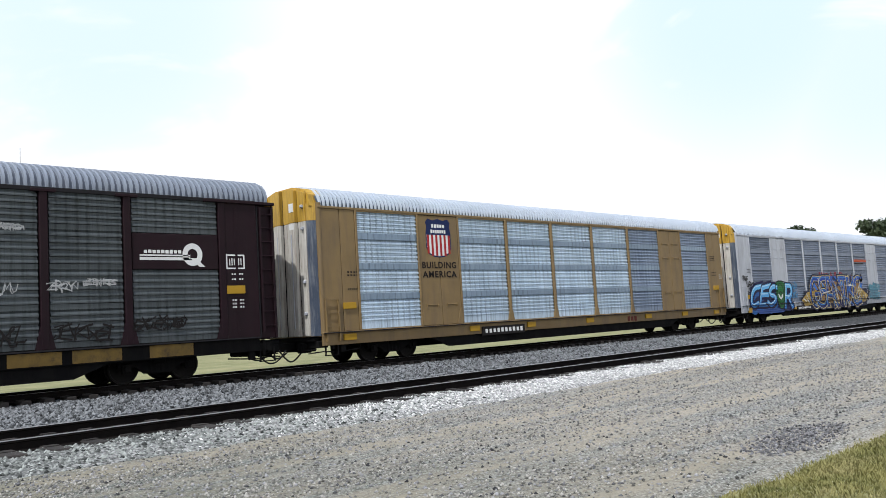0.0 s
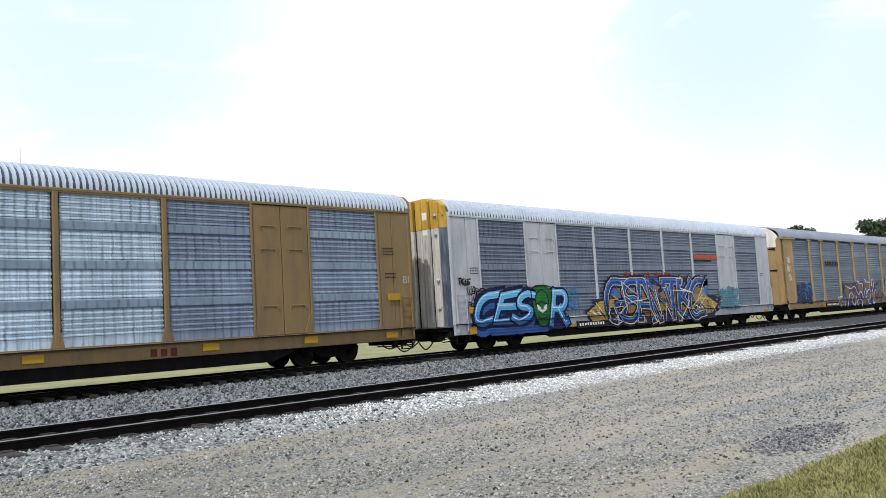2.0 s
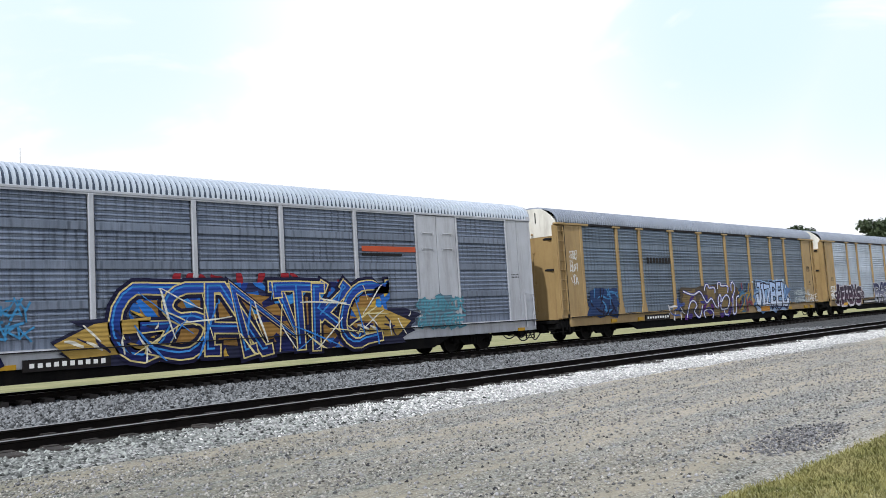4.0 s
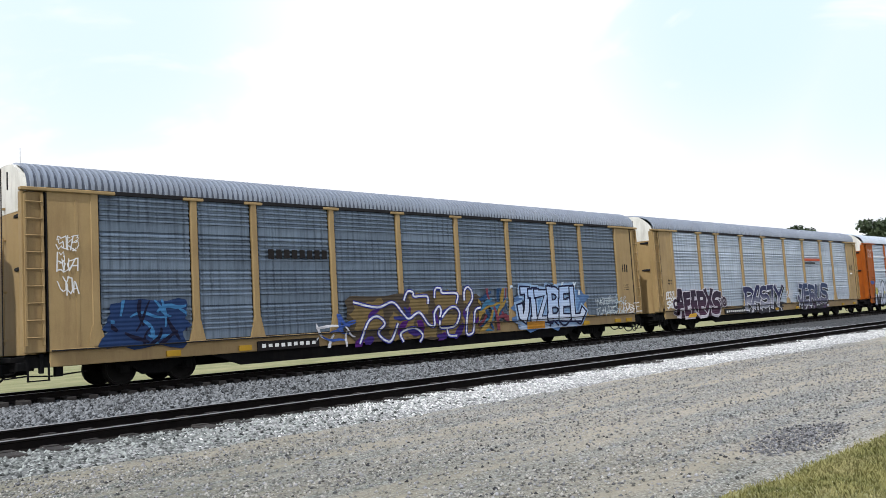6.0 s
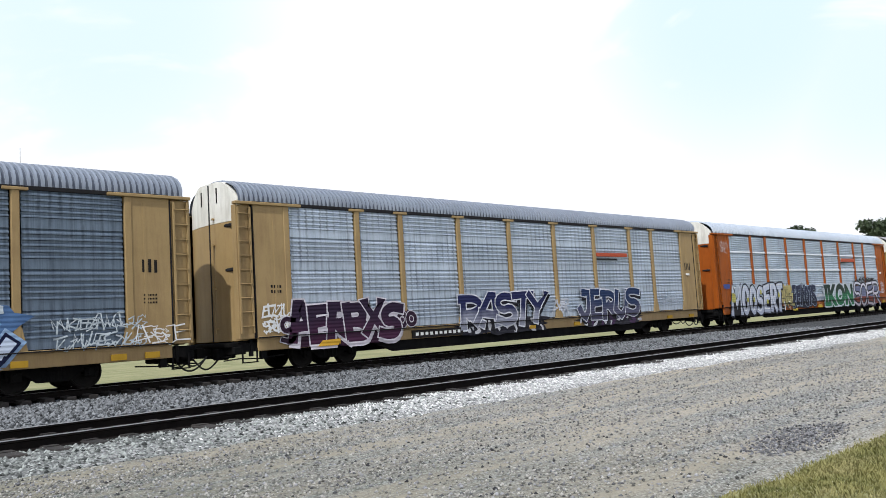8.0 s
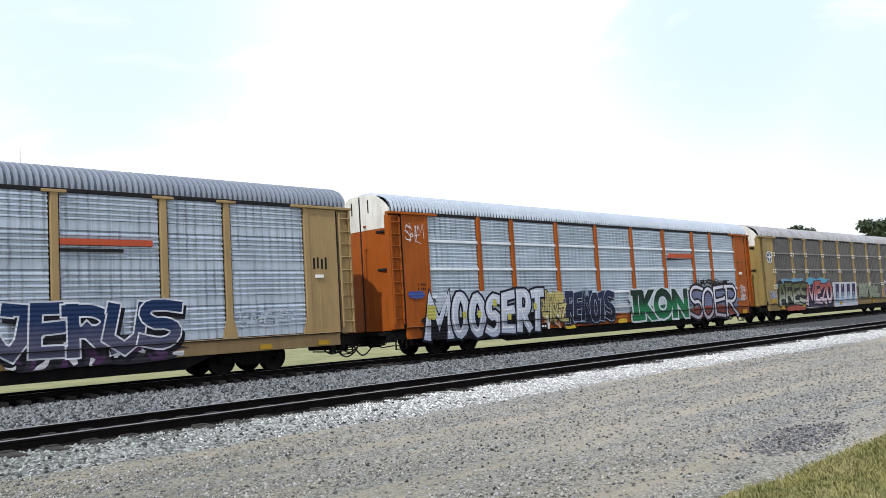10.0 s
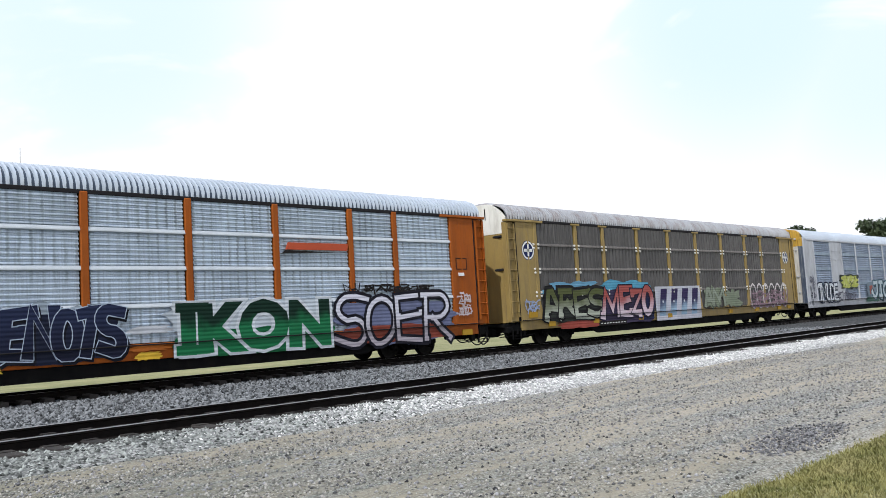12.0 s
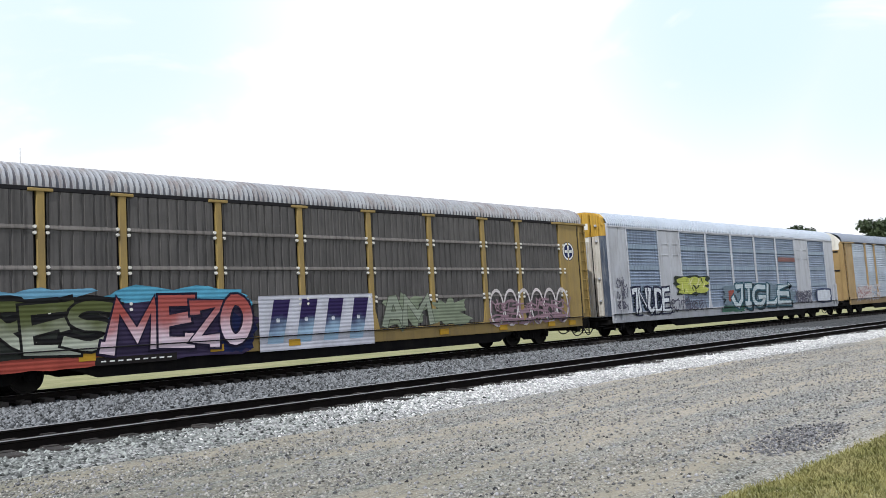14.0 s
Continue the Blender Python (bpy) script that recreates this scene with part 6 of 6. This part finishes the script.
for box, s in (((-12.9, -12.2, 1.2, 2.7), 91), ((-8.6, -5.0, 0.95, 1.7), 92), ((6.6, 9.0, 0.95, 1.8), 93)):
    scribble("tag", box, FACE, spray((0.10, 0.10, 0.14)), car_h, 16, s, 0.03)
part("logo_bar", Shape().box(4.55, 6.95, -1.512, -1.49, 3.55, 3.80), spray((0.22, 0.10, 0.09)), car_h, "dull red logo bar")

# last car in view
car_i = post_car("ochre car-carrying railcar with grey screens", M["tan"], M["scr_pale"], M["roof_grey"], PLACES["I"], TRAIN)
patch("faded_tag", (-11.5, -8.8, 1.0, 1.9), FACE, (0.36, 0.20, 0.20), car_i, 60, "", 0.6)
scribble("tag", (-11.6, -7.0, 0.9, 2.0), FACE - 0.003, spray((0.6, 0.55, 0.55)), car_i, 20, 95, 0.05)

CARS = {"A": car_a, "B": car_b, "C": car_c, "D": car_d, "E": car_e, "F": car_f, "G": car_g, "H": car_h, "I": car_i}

# ---------------------------------------------------------------- ground
M["grass"] = material("dry_grass", (0.12, 0.13, 0.045), (0.25, 0.245, 0.115), 0.95, scale=0.35, grime=(0.38, 0.34, 0.20), grime_amount=0.55, grime_stretch=(0.25, 0.5, 1), bump=0.6, grain=30.0)
M["lawn"] = material("lawn_blades", (0.10, 0.11, 0.03), (0.26, 0.235, 0.08), 0.8, scale=2.0, grime=(0.38, 0.33, 0.16), grime_amount=0.6, grime_stretch=(1, 1, 1), bump=0.0)
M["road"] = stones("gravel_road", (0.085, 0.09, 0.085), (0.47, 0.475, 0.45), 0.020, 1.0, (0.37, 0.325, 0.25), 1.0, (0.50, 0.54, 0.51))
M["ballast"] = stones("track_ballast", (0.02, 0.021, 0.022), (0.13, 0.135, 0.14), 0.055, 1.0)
M["stone"] = pebble("ballast_stone", (0.012, 0.013, 0.014), (0.24, 0.25, 0.26))
M["pale_stone"] = pebble("pale_ballast_stone", (0.24, 0.24, 0.235), (0.74, 0.74, 0.72))
M["mixed_stone"] = pebble("mixed_ballast_stone", (0.014, 0.016, 0.015), (0.36, 0.38, 0.36))
M["track_stone"] = pebble("dark_ballast_stone", (0.008, 0.008, 0.009), (0.06, 0.06, 0.063))
M["chip"] = pebble("road_chipping", (0.07, 0.068, 0.062), (0.44, 0.425, 0.39))


def ground_sheet():
    xs = np.concatenate([[-2500, -600, -150, -60], np.linspace(-20, 40, 31), [60, 100, 200, 600, 2500]])
    ys = np.concatenate([[-2500, -400, -60, -10], np.linspace(-4, 4, 17), [10, 20, 27], np.linspace(30, 80, 11), [200, 600, 2500]])
    v = [(x, y, 0.02 * noise.noise(Vector((x * 0.4, y * 0.4, 0))) - (0.12 if y > 9 else 0.0)) for y in ys for x in xs]
    n = len(xs)
    f = [(j * n + i, j * n + i + 1, (j + 1) * n + i + 1, (j + 1) * n + i) for j in range(len(ys) - 1) for i in range(n - 1)]
    ob = new("ground", Shape().add(v, f).mesh("ground", M["grass"], fix=False))
    return tagged(ob, "dry yellow-green grass ground", "ground", kind="structure")


def verge(x):
    """The uneven edge where the gravel meets the grass."""
    return 3.0 + 0.16 * noise.noise(Vector((x * 0.9, 0, 3))) + 0.07 * noise.noise(Vector((x * 4.0, 0, 5)))


def road_height(x, y):
    return 0.03 + 0.025 * noise.noise(Vector((x * 0.15, y * 0.7, 2))) + 0.02 * noise.noise(Vector((x * 0.8, y * 0.9, 4)))


def ballast_height(y):
    pts = [(9.3, -0.14), (9.9, 0.03), (10.75, 0.11), (11.1, 0.10), (13.0, 0.09), (13.8, 0.08), (15.0, 0.05), (19.5, 0.03), (20.7, 0.0), (21.4, 0.01), (24.0, 0.05), (24.9, 0.02), (26.2, -0.16)]
    return float(np.interp(y, [p[0] for p in pts], [p[1] for p in pts]))


def strip(name, xs, rows, height, mat, label, category):
    v, n = [], len(xs)
    for k in range(rows + 1):
        for x in xs:
            y, z = height(x, k / rows)
            v.append((x, y, z))
    f = [(j * n + i, j * n + i + 1, (j + 1) * n + i + 1, (j + 1) * n + i) for j in range(rows) for i in range(n - 1)]
    return tagged(new(name, Shape().add(v, f).mesh(name, mat, fix=False, smooth=True)), label, category, kind="structure")


ground_sheet()
LONG = np.concatenate([[-400, -100, -40, -15], np.linspace(-5, 60, 261), [80, 120, 200, 400, 900]])
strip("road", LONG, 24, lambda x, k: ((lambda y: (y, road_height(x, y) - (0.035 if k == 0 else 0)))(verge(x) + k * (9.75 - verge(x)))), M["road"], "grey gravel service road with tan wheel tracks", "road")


def bed(x, k):
    y = 9.35 + k * (26.2 - 9.35) + (0.22 * noise.noise(Vector((x * 0.7, 1, 8))) if k == 0 else 0)
    return y, ballast_height(y) + 0.03 + 0.02 * noise.noise(Vector((x * 1.1, y * 1.1, 6)))


def shoulder(x, k):
    y = 9.38 + k * (11.12 - 9.38) + (0.25 * noise.noise(Vector((x * 0.9, 1, 8))) if k == 0 else 0)
    return y, ballast_height(y) + 0.042 + 0.02 * noise.noise(Vector((x * 1.1, y * 1.1, 6)))


M["shoulder"] = stones("pale_ballast", (0.14, 0.14, 0.14), (0.62, 0.62, 0.61), 0.04, 1.0, low_x_tint=(0.34, 0.36, 0.345))
strip("ballast_shoulder", LONG, 14, shoulder, M["shoulder"], "pale crushed stone along the empty track", "ballast")
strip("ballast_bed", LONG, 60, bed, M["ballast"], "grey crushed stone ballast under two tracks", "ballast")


def track(y, label):
    t = thing("railway_track", label, "track", pose(0, y, 0), kind="structure")
    for s in (-1, 1):
        c = s * 0.755
        foot = [(c - 0.075, 0.125), (c + 0.075, 0.125), (c + 0.075, 0.14), (c + 0.012, 0.165), (c + 0.012, 0.255), (c + 0.036, 0.268), (c + 0.036, 0.292), (c - 0.036, 0.292), (c - 0.036, 0.268), (c - 0.012, 0.255), (c - 0.012, 0.165), (c - 0.075, 0.14)]
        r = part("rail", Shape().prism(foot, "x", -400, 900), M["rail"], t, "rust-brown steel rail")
        head = [(c - 0.034, 0.2925), (c + 0.034, 0.2925), (c + 0.024, 0.300), (c - 0.024, 0.300)]
        part("railhead", Shape().prism(head, "x", -400, 900), M["railhead"], r, "worn shiny railhead")
    tie_mesh = Shape().box(-0.115, 0.115, -1.3, 1.3, -0.03, 0.125, 0.015).box(-0.09, 0.09, -0.92, -0.58, 0.125, 0.137).box(-0.09, 0.09, 0.58, 0.92, 0.125, 0.137).mesh("tie", M["tie"])
    rng = random.Random(int(y * 10))
    for i in range(150):
        ob = part("tie", tie_mesh, None, t)
        ob.location = (-8 + i * 0.52, rng.uniform(-0.04, 0.04), rng.uniform(0.02, 0.05))
        ob.rotation_euler = (0, 0, rng.uniform(-0.02, 0.02))
    return t


track(NEAR_Y, "empty railway track with rusty rails and worn ties")
track(TRAIN_Y, "railway track that carries the passing train")


def scatter(name, n, xr, yr, height, size, mat, label, seed, bias=1.0, keep=None):
    """Loose stones: one mesh of small uneven eight-sided lumps."""
    rng = np.random.default_rng(seed)
    x = xr[0] + (xr[1] - xr[0]) * rng.random(n) ** bias
    y = rng.uniform(yr[0], yr[1], n)
    if keep is not None:
        ok = keep(x, y, rng)
        x, y = x[ok], y[ok]
        n = len(x)
    z = np.array([height(a, b) for a, b in zip(x, y)])
    r = size[0] + (size[1] - size[0]) * rng.random(n) ** 2.2
    base = np.array([(1, 0, 0), (0, 1, 0), (-1, 0, 0), (0, -1, 0), (0, 0, 0.8), (0, 0, -0.6)], float)
    v = base[None] * r[:, None, None] * rng.uniform(0.65, 1.3, (n, 6, 1)) + rng.uniform(-0.25, 0.25, (n, 6, 3)) * r[:, None, None]
    a = rng.uniform(0, TAU, n)
    c, s = np.cos(a)[:, None], np.sin(a)[:, None]
    v = np.stack([v[..., 0] * c - v[..., 1] * s, v[..., 0] * s + v[..., 1] * c, v[..., 2]], -1)
    v += np.stack([x, y, z + r * 0.2], -1)[:, None, :]
    tri = np.array([(0, 1, 4), (1, 2, 4), (2, 3, 4), (3, 0, 4), (1, 0, 5), (2, 1, 5), (3, 2, 5), (0, 3, 5)])
    f = (tri[None] + 6 * np.arange(n)[:, None, None]).reshape(-1)
    me = bpy.data.meshes.new(name)
    me.vertices.add(6 * n)
    me.vertices.foreach_set("co", v.reshape(-1))
    me.loops.add(len(f))
    me.loops.foreach_set("vertex_index", f)
    me.polygons.add(len(f) // 3)
    me.polygons.foreach_set("loop_start", np.arange(0, len(f), 3))
    me.polygons.foreach_set("loop_total", np.full(len(f) // 3, 3))
    me.update(calc_edges=True)
    me.materials.append(mat)
    return tagged(new(name, me), label, "stones", kind="stuff")


def bed_z(x, y):
    return ballast_height(y) + 0.03 + 0.02 * noise.noise(Vector((x * 1.1, y * 1.1, 6)))


def off_rails(x, y, rng):
    return (np.abs(np.abs(y - NEAR_Y) - 0.755) > 0.12) & (np.abs(np.abs(y - TRAIN_Y) - 0.755) > 0.12)


scatter("ballast_stones", 60000, (2.5, 42), (12.9, 21.7), bed_z, (0.022, 0.06), M["stone"], "grey crushed ballast stones between the tracks", 5, 1.4, off_rails)
scatter("pale_stones", 46000, (5, 48), (9.45, 11.15), bed_z, (0.014, 0.036), M["pale_stone"], "pale crushed stones along the near rail", 6, 1.3, lambda x, y, rng: off_rails(x, y, rng) & (rng.random(len(x)) < np.clip((y - 9.3) / 1.0, 0.08, 1) * np.clip((x - 6.0) / 4.0, 0.04, 1)))
scatter("mixed_stones", 14000, (2, 13), (9.2, 11.22), bed_z, (0.016, 0.042), M["mixed_stone"], "grey crushed stones of mixed shade along the near rail", 9, 1.0, lambda x, y, rng: off_rails(x, y, rng) & (rng.random(len(x)) < np.clip((12 - x) / 6, 0.05, 1)))
scatter("track_stones", 12000, (2, 40), (11.45, 12.65), bed_z, (0.02, 0.045), M["track_stone"], "near-black ballast stones between the rails", 10, 1.4, off_rails)
scatter("chippings", 90000, (1.5, 28), (3.1, 9.9), road_height, (0.004, 0.021), M["chip"], "loose chippings on the gravel road", 7, 1.5, lambda x, y, rng: (y > 3.05) & (rng.random(len(x)) < 0.35 + 0.65 * (np.sin(y * 3.1 + 0.3 * np.sin(x * 0.4)) > -0.1)))
M["dark_chip"] = pebble("dark_chipping", (0.03, 0.03, 0.033), (0.34, 0.34, 0.35))
M["pothole"] = pebble("pothole_chipping", (0.018, 0.018, 0.02), (0.24, 0.24, 0.25))
scatter("dark_chippings", 13000, (2, 26), (3.3, 9.6), road_height, (0.007, 0.026), M["dark_chip"], "dark stones strewn over the gravel road", 11, 1.3)
scatter("pothole_stones", 16000, (7.2, 10.4), (3.0, 4.9), road_height, (0.006, 0.022), M["pothole"], "dark loose stones in a worn patch", 8, 1.0, lambda x, y, rng: (((x - 8.65) / 1.3) ** 2 + ((y - 3.65 - 0.1 * (x - 8.65)) / 0.42) ** 2 < rng.random(len(x))) & (y > 3.2))


def lawn(n, seed):
    """Short grass along the road's edge: single bent blades in one mesh."""
    rng = np.random.default_rng(seed)
    x, y = rng.normal(8.0, 3.2, n), 3.15 - np.abs(rng.normal(0, 1.3, n))
    edge = np.array([verge(a) for a in x])
    ok = y < edge + rng.normal(0, 0.05, n)
    x, y = x[ok], y[ok]
    n = len(x)
    h = rng.uniform(0.015, 0.042, n) * np.where(rng.random(n) < 0.04, 1.8, 1)
    a, lean = rng.uniform(0, TAU, n), rng.uniform(0.1, 0.9, n)
    w = rng.uniform(0.003, 0.006, n)
    dx, dy = np.cos(a), np.sin(a)
    p0 = np.stack([x - dy * w, y + dx * w, np.zeros(n)], -1)
    p1 = np.stack([x + dy * w, y - dx * w, np.zeros(n)], -1)
    m0 = np.stack([x + dx * h * lean * 0.3 + dy * w * 0.8, y + dy * h * lean * 0.3 - dx * w * 0.8, h * 0.6], -1)
    m1 = np.stack([x + dx * h * lean * 0.3 - dy * w * 0.8, y + dy * h * lean * 0.3 + dx * w * 0.8, h * 0.6], -1)
    tip = np.stack([x + dx * h * lean, y + dy * h * lean, h], -1)
    v = np.stack([p0, p1, m0, m1, tip], 1).reshape(-1, 3)
    k = 5 * np.arange(n)[:, None]
    f = [tuple(q) for q in np.concatenate([k + 0, k + 1, k + 2, k + 3], 1).tolist()] + [tuple(q) for q in np.concatenate([k + 3, k + 2, k + 4], 1).tolist()]
    me = bpy.data.meshes.new("grass")
    me.from_pydata(v.tolist(), [], f)
    me.materials.append(M["lawn"])
    return tagged(new("grass", me), "short dry green grass beside the gravel road", "grass", kind="stuff")


lawn(90000, 9)

# ---------------------------------------------------------------- distance
M["bark"] = material("bark", (0.05, 0.04, 0.03), (0.10, 0.08, 0.06), 0.9, scale=4.0)
M["leaf"] = material("leaves", (0.022, 0.036, 0.016), (0.055, 0.078, 0.034), 0.7, scale=0.6, bump=0.0)
M["steel"] = material("mast_steel", (0.35, 0.35, 0.36), (0.5, 0.5, 0.5), 0.5, 0.3)
M["shed"] = material("pale_siding", (0.60, 0.61, 0.62), (0.72, 0.73, 0.74), 0.6, scale=0.8)


def tree(x, y, height, spread, seed, label):
    rng = random.Random(seed)
    t = thing("tree", label, "tree", pose(x, y, -0.15))
    tr = Shape()
    tr.cyl((0, 0, 0), (0.1, 0, height * 0.45), height * 0.028, 9, height * 0.018)
    tips = []
    for i in range(9):
        a, e = TAU * i / 9 + rng.uniform(-0.3, 0.3), rng.uniform(0.35, 1.2)
        p = Vector((0.1, 0, height * rng.uniform(0.30, 0.45)))
        q = p + Vector((math.cos(a) * math.cos(e) * spread * 0.5, math.sin(a) * math.cos(e) * spread * 0.5, math.sin(e) * height * 0.38))
        tr.cyl(p, q, height * 0.012, 6, height * 0.005)
        tips.append(q)
        for _ in range(2):
            q2 = q + Vector((rng.uniform(-1, 1), rng.uniform(-1, 1), rng.uniform(0.1, 0.8))) * spread * 0.22
            tr.cyl(q, q2, height * 0.005, 5, height * 0.002)
            tips.append(q2)
    part("trunk", tr, M["bark"], t)
    g = np.random.default_rng(seed)
    v, f = [], []
    for q in tips:
        r = spread * rng.uniform(0.13, 0.24)
        for _ in range(260):
            d = Vector(g.normal(0, 1, 3)).normalized() * r * g.uniform(0.45, 1.08)
            c = q + Vector((d.x, d.y, d.z * 0.75))
            s = spread * g.uniform(0.018, 0.042)
            e1, e2 = Vector(g.normal(0, 1, 3)).normalized() * s, Vector(g.normal(0, 1, 3)).normalized() * s
            k = len(v)
            v += [tuple(c - e1), tuple(c + e2), tuple(c + e1), tuple(c - e2 * 0.8)]
            f.append((k, k + 1, k + 2, k + 3))
    part("crown", Shape().add(v, f).mesh("crown", M["leaf"], fix=False), None, t)
    return t


def far(azimuth, d):
    return math.cos(radians(azimuth)) * d, math.sin(radians(azimuth)) * d


for az, d, h, w, s in ((22.1, 170, 18.1, 8, 1), (16.8, 150, 15.2, 9, 2), (14.6, 160, 16.4, 12, 3), (67.3, 95, 6.6, 5.0, 4), (69.2, 105, 6.4, 6.0, 5), (65.0, 110, 6.0, 6.0, 6), (71.5, 120, 7.0, 7.0, 7)):
    tree(*far(az, d), h, w, s, "dark green broadleaf tree in the distance")


def mast(x, y, height):
    t = thing("radio_mast", "thin grey radio mast far behind the tracks", "mast", pose(x, y, -0.15))
    s = Shape()
    legs = [(math.cos(TAU * i / 3) * 0.35, math.sin(TAU * i / 3) * 0.35) for i in range(3)]
    for a, b in legs:
        s.cyl((a, b, 0), (a * 0.5, b * 0.5, height * 0.9), 0.035, 5)
    for i in range(36):
        z = i * height * 0.9 / 36
        for (a, b), (c, d) in zip(legs, legs[1:] + legs[:1]):
            s.cyl((a, b, z), (c * 0.95, d * 0.95, z + height * 0.9 / 36), 0.016, 4)
    part("lattice", s, M["steel"], t)
    part("antenna", Shape().cyl((0, 0, height * 0.88), (0, 0, height), 0.06, 6), M["steel"], t)
    for z in (0.80, 0.86):
        part("antenna", Shape().cyl((0.4, 0, height * z), (0.4, 0, height * z + 2.2), 0.10, 6), M["steel"], t)


mast(*far(71.9, 205), 46.0)


def shed(x, y):
    t = thing("shed", "low white shed far behind the tracks", "shed", pose(x, y, -0.15, 0, 0, 20))
    w = Shape()
    for i in range(12):
        w.box(-3 + i * 0.5, -3 + i * 0.5 + 0.48, -1.8, 1.8, 0, 1.9, 0.02)
    part("wall", w, M["shed"], t)
    part("roof", Shape().prism([(-2.1, 1.9), (2.1, 1.9), (0, 2.7)], "x", -3.2, 3.1), M["roof_grey"], t)
    part("door", Shape().box(-0.5, 0.5, -1.84, -1.78, 0, 1.8, 0.01), M["slate"], t)


shed(*far(68.6, 85))


# ---------------------------------------------------------------- what moves
def motions():
    for key, car in CARS.items():
        walk(car, [(t, pose(PLACES[key] - u, TRAIN_Y, RAIL)) for t, u in TRAVEL])
    ts = [i / FPS for i in range(int(14.0 * FPS) + 1)]
    us = np.interp(ts, [t for t, _ in TRAVEL], [u for _, u in TRAVEL])
    for ws in WHEELS:
        x, y, z = ws.location
        walk(ws, [(t, pose(x, y, z, 0, -math.degrees(u / 0.42) % 360, 0)) for t, u in zip(ts, us)])


motions()
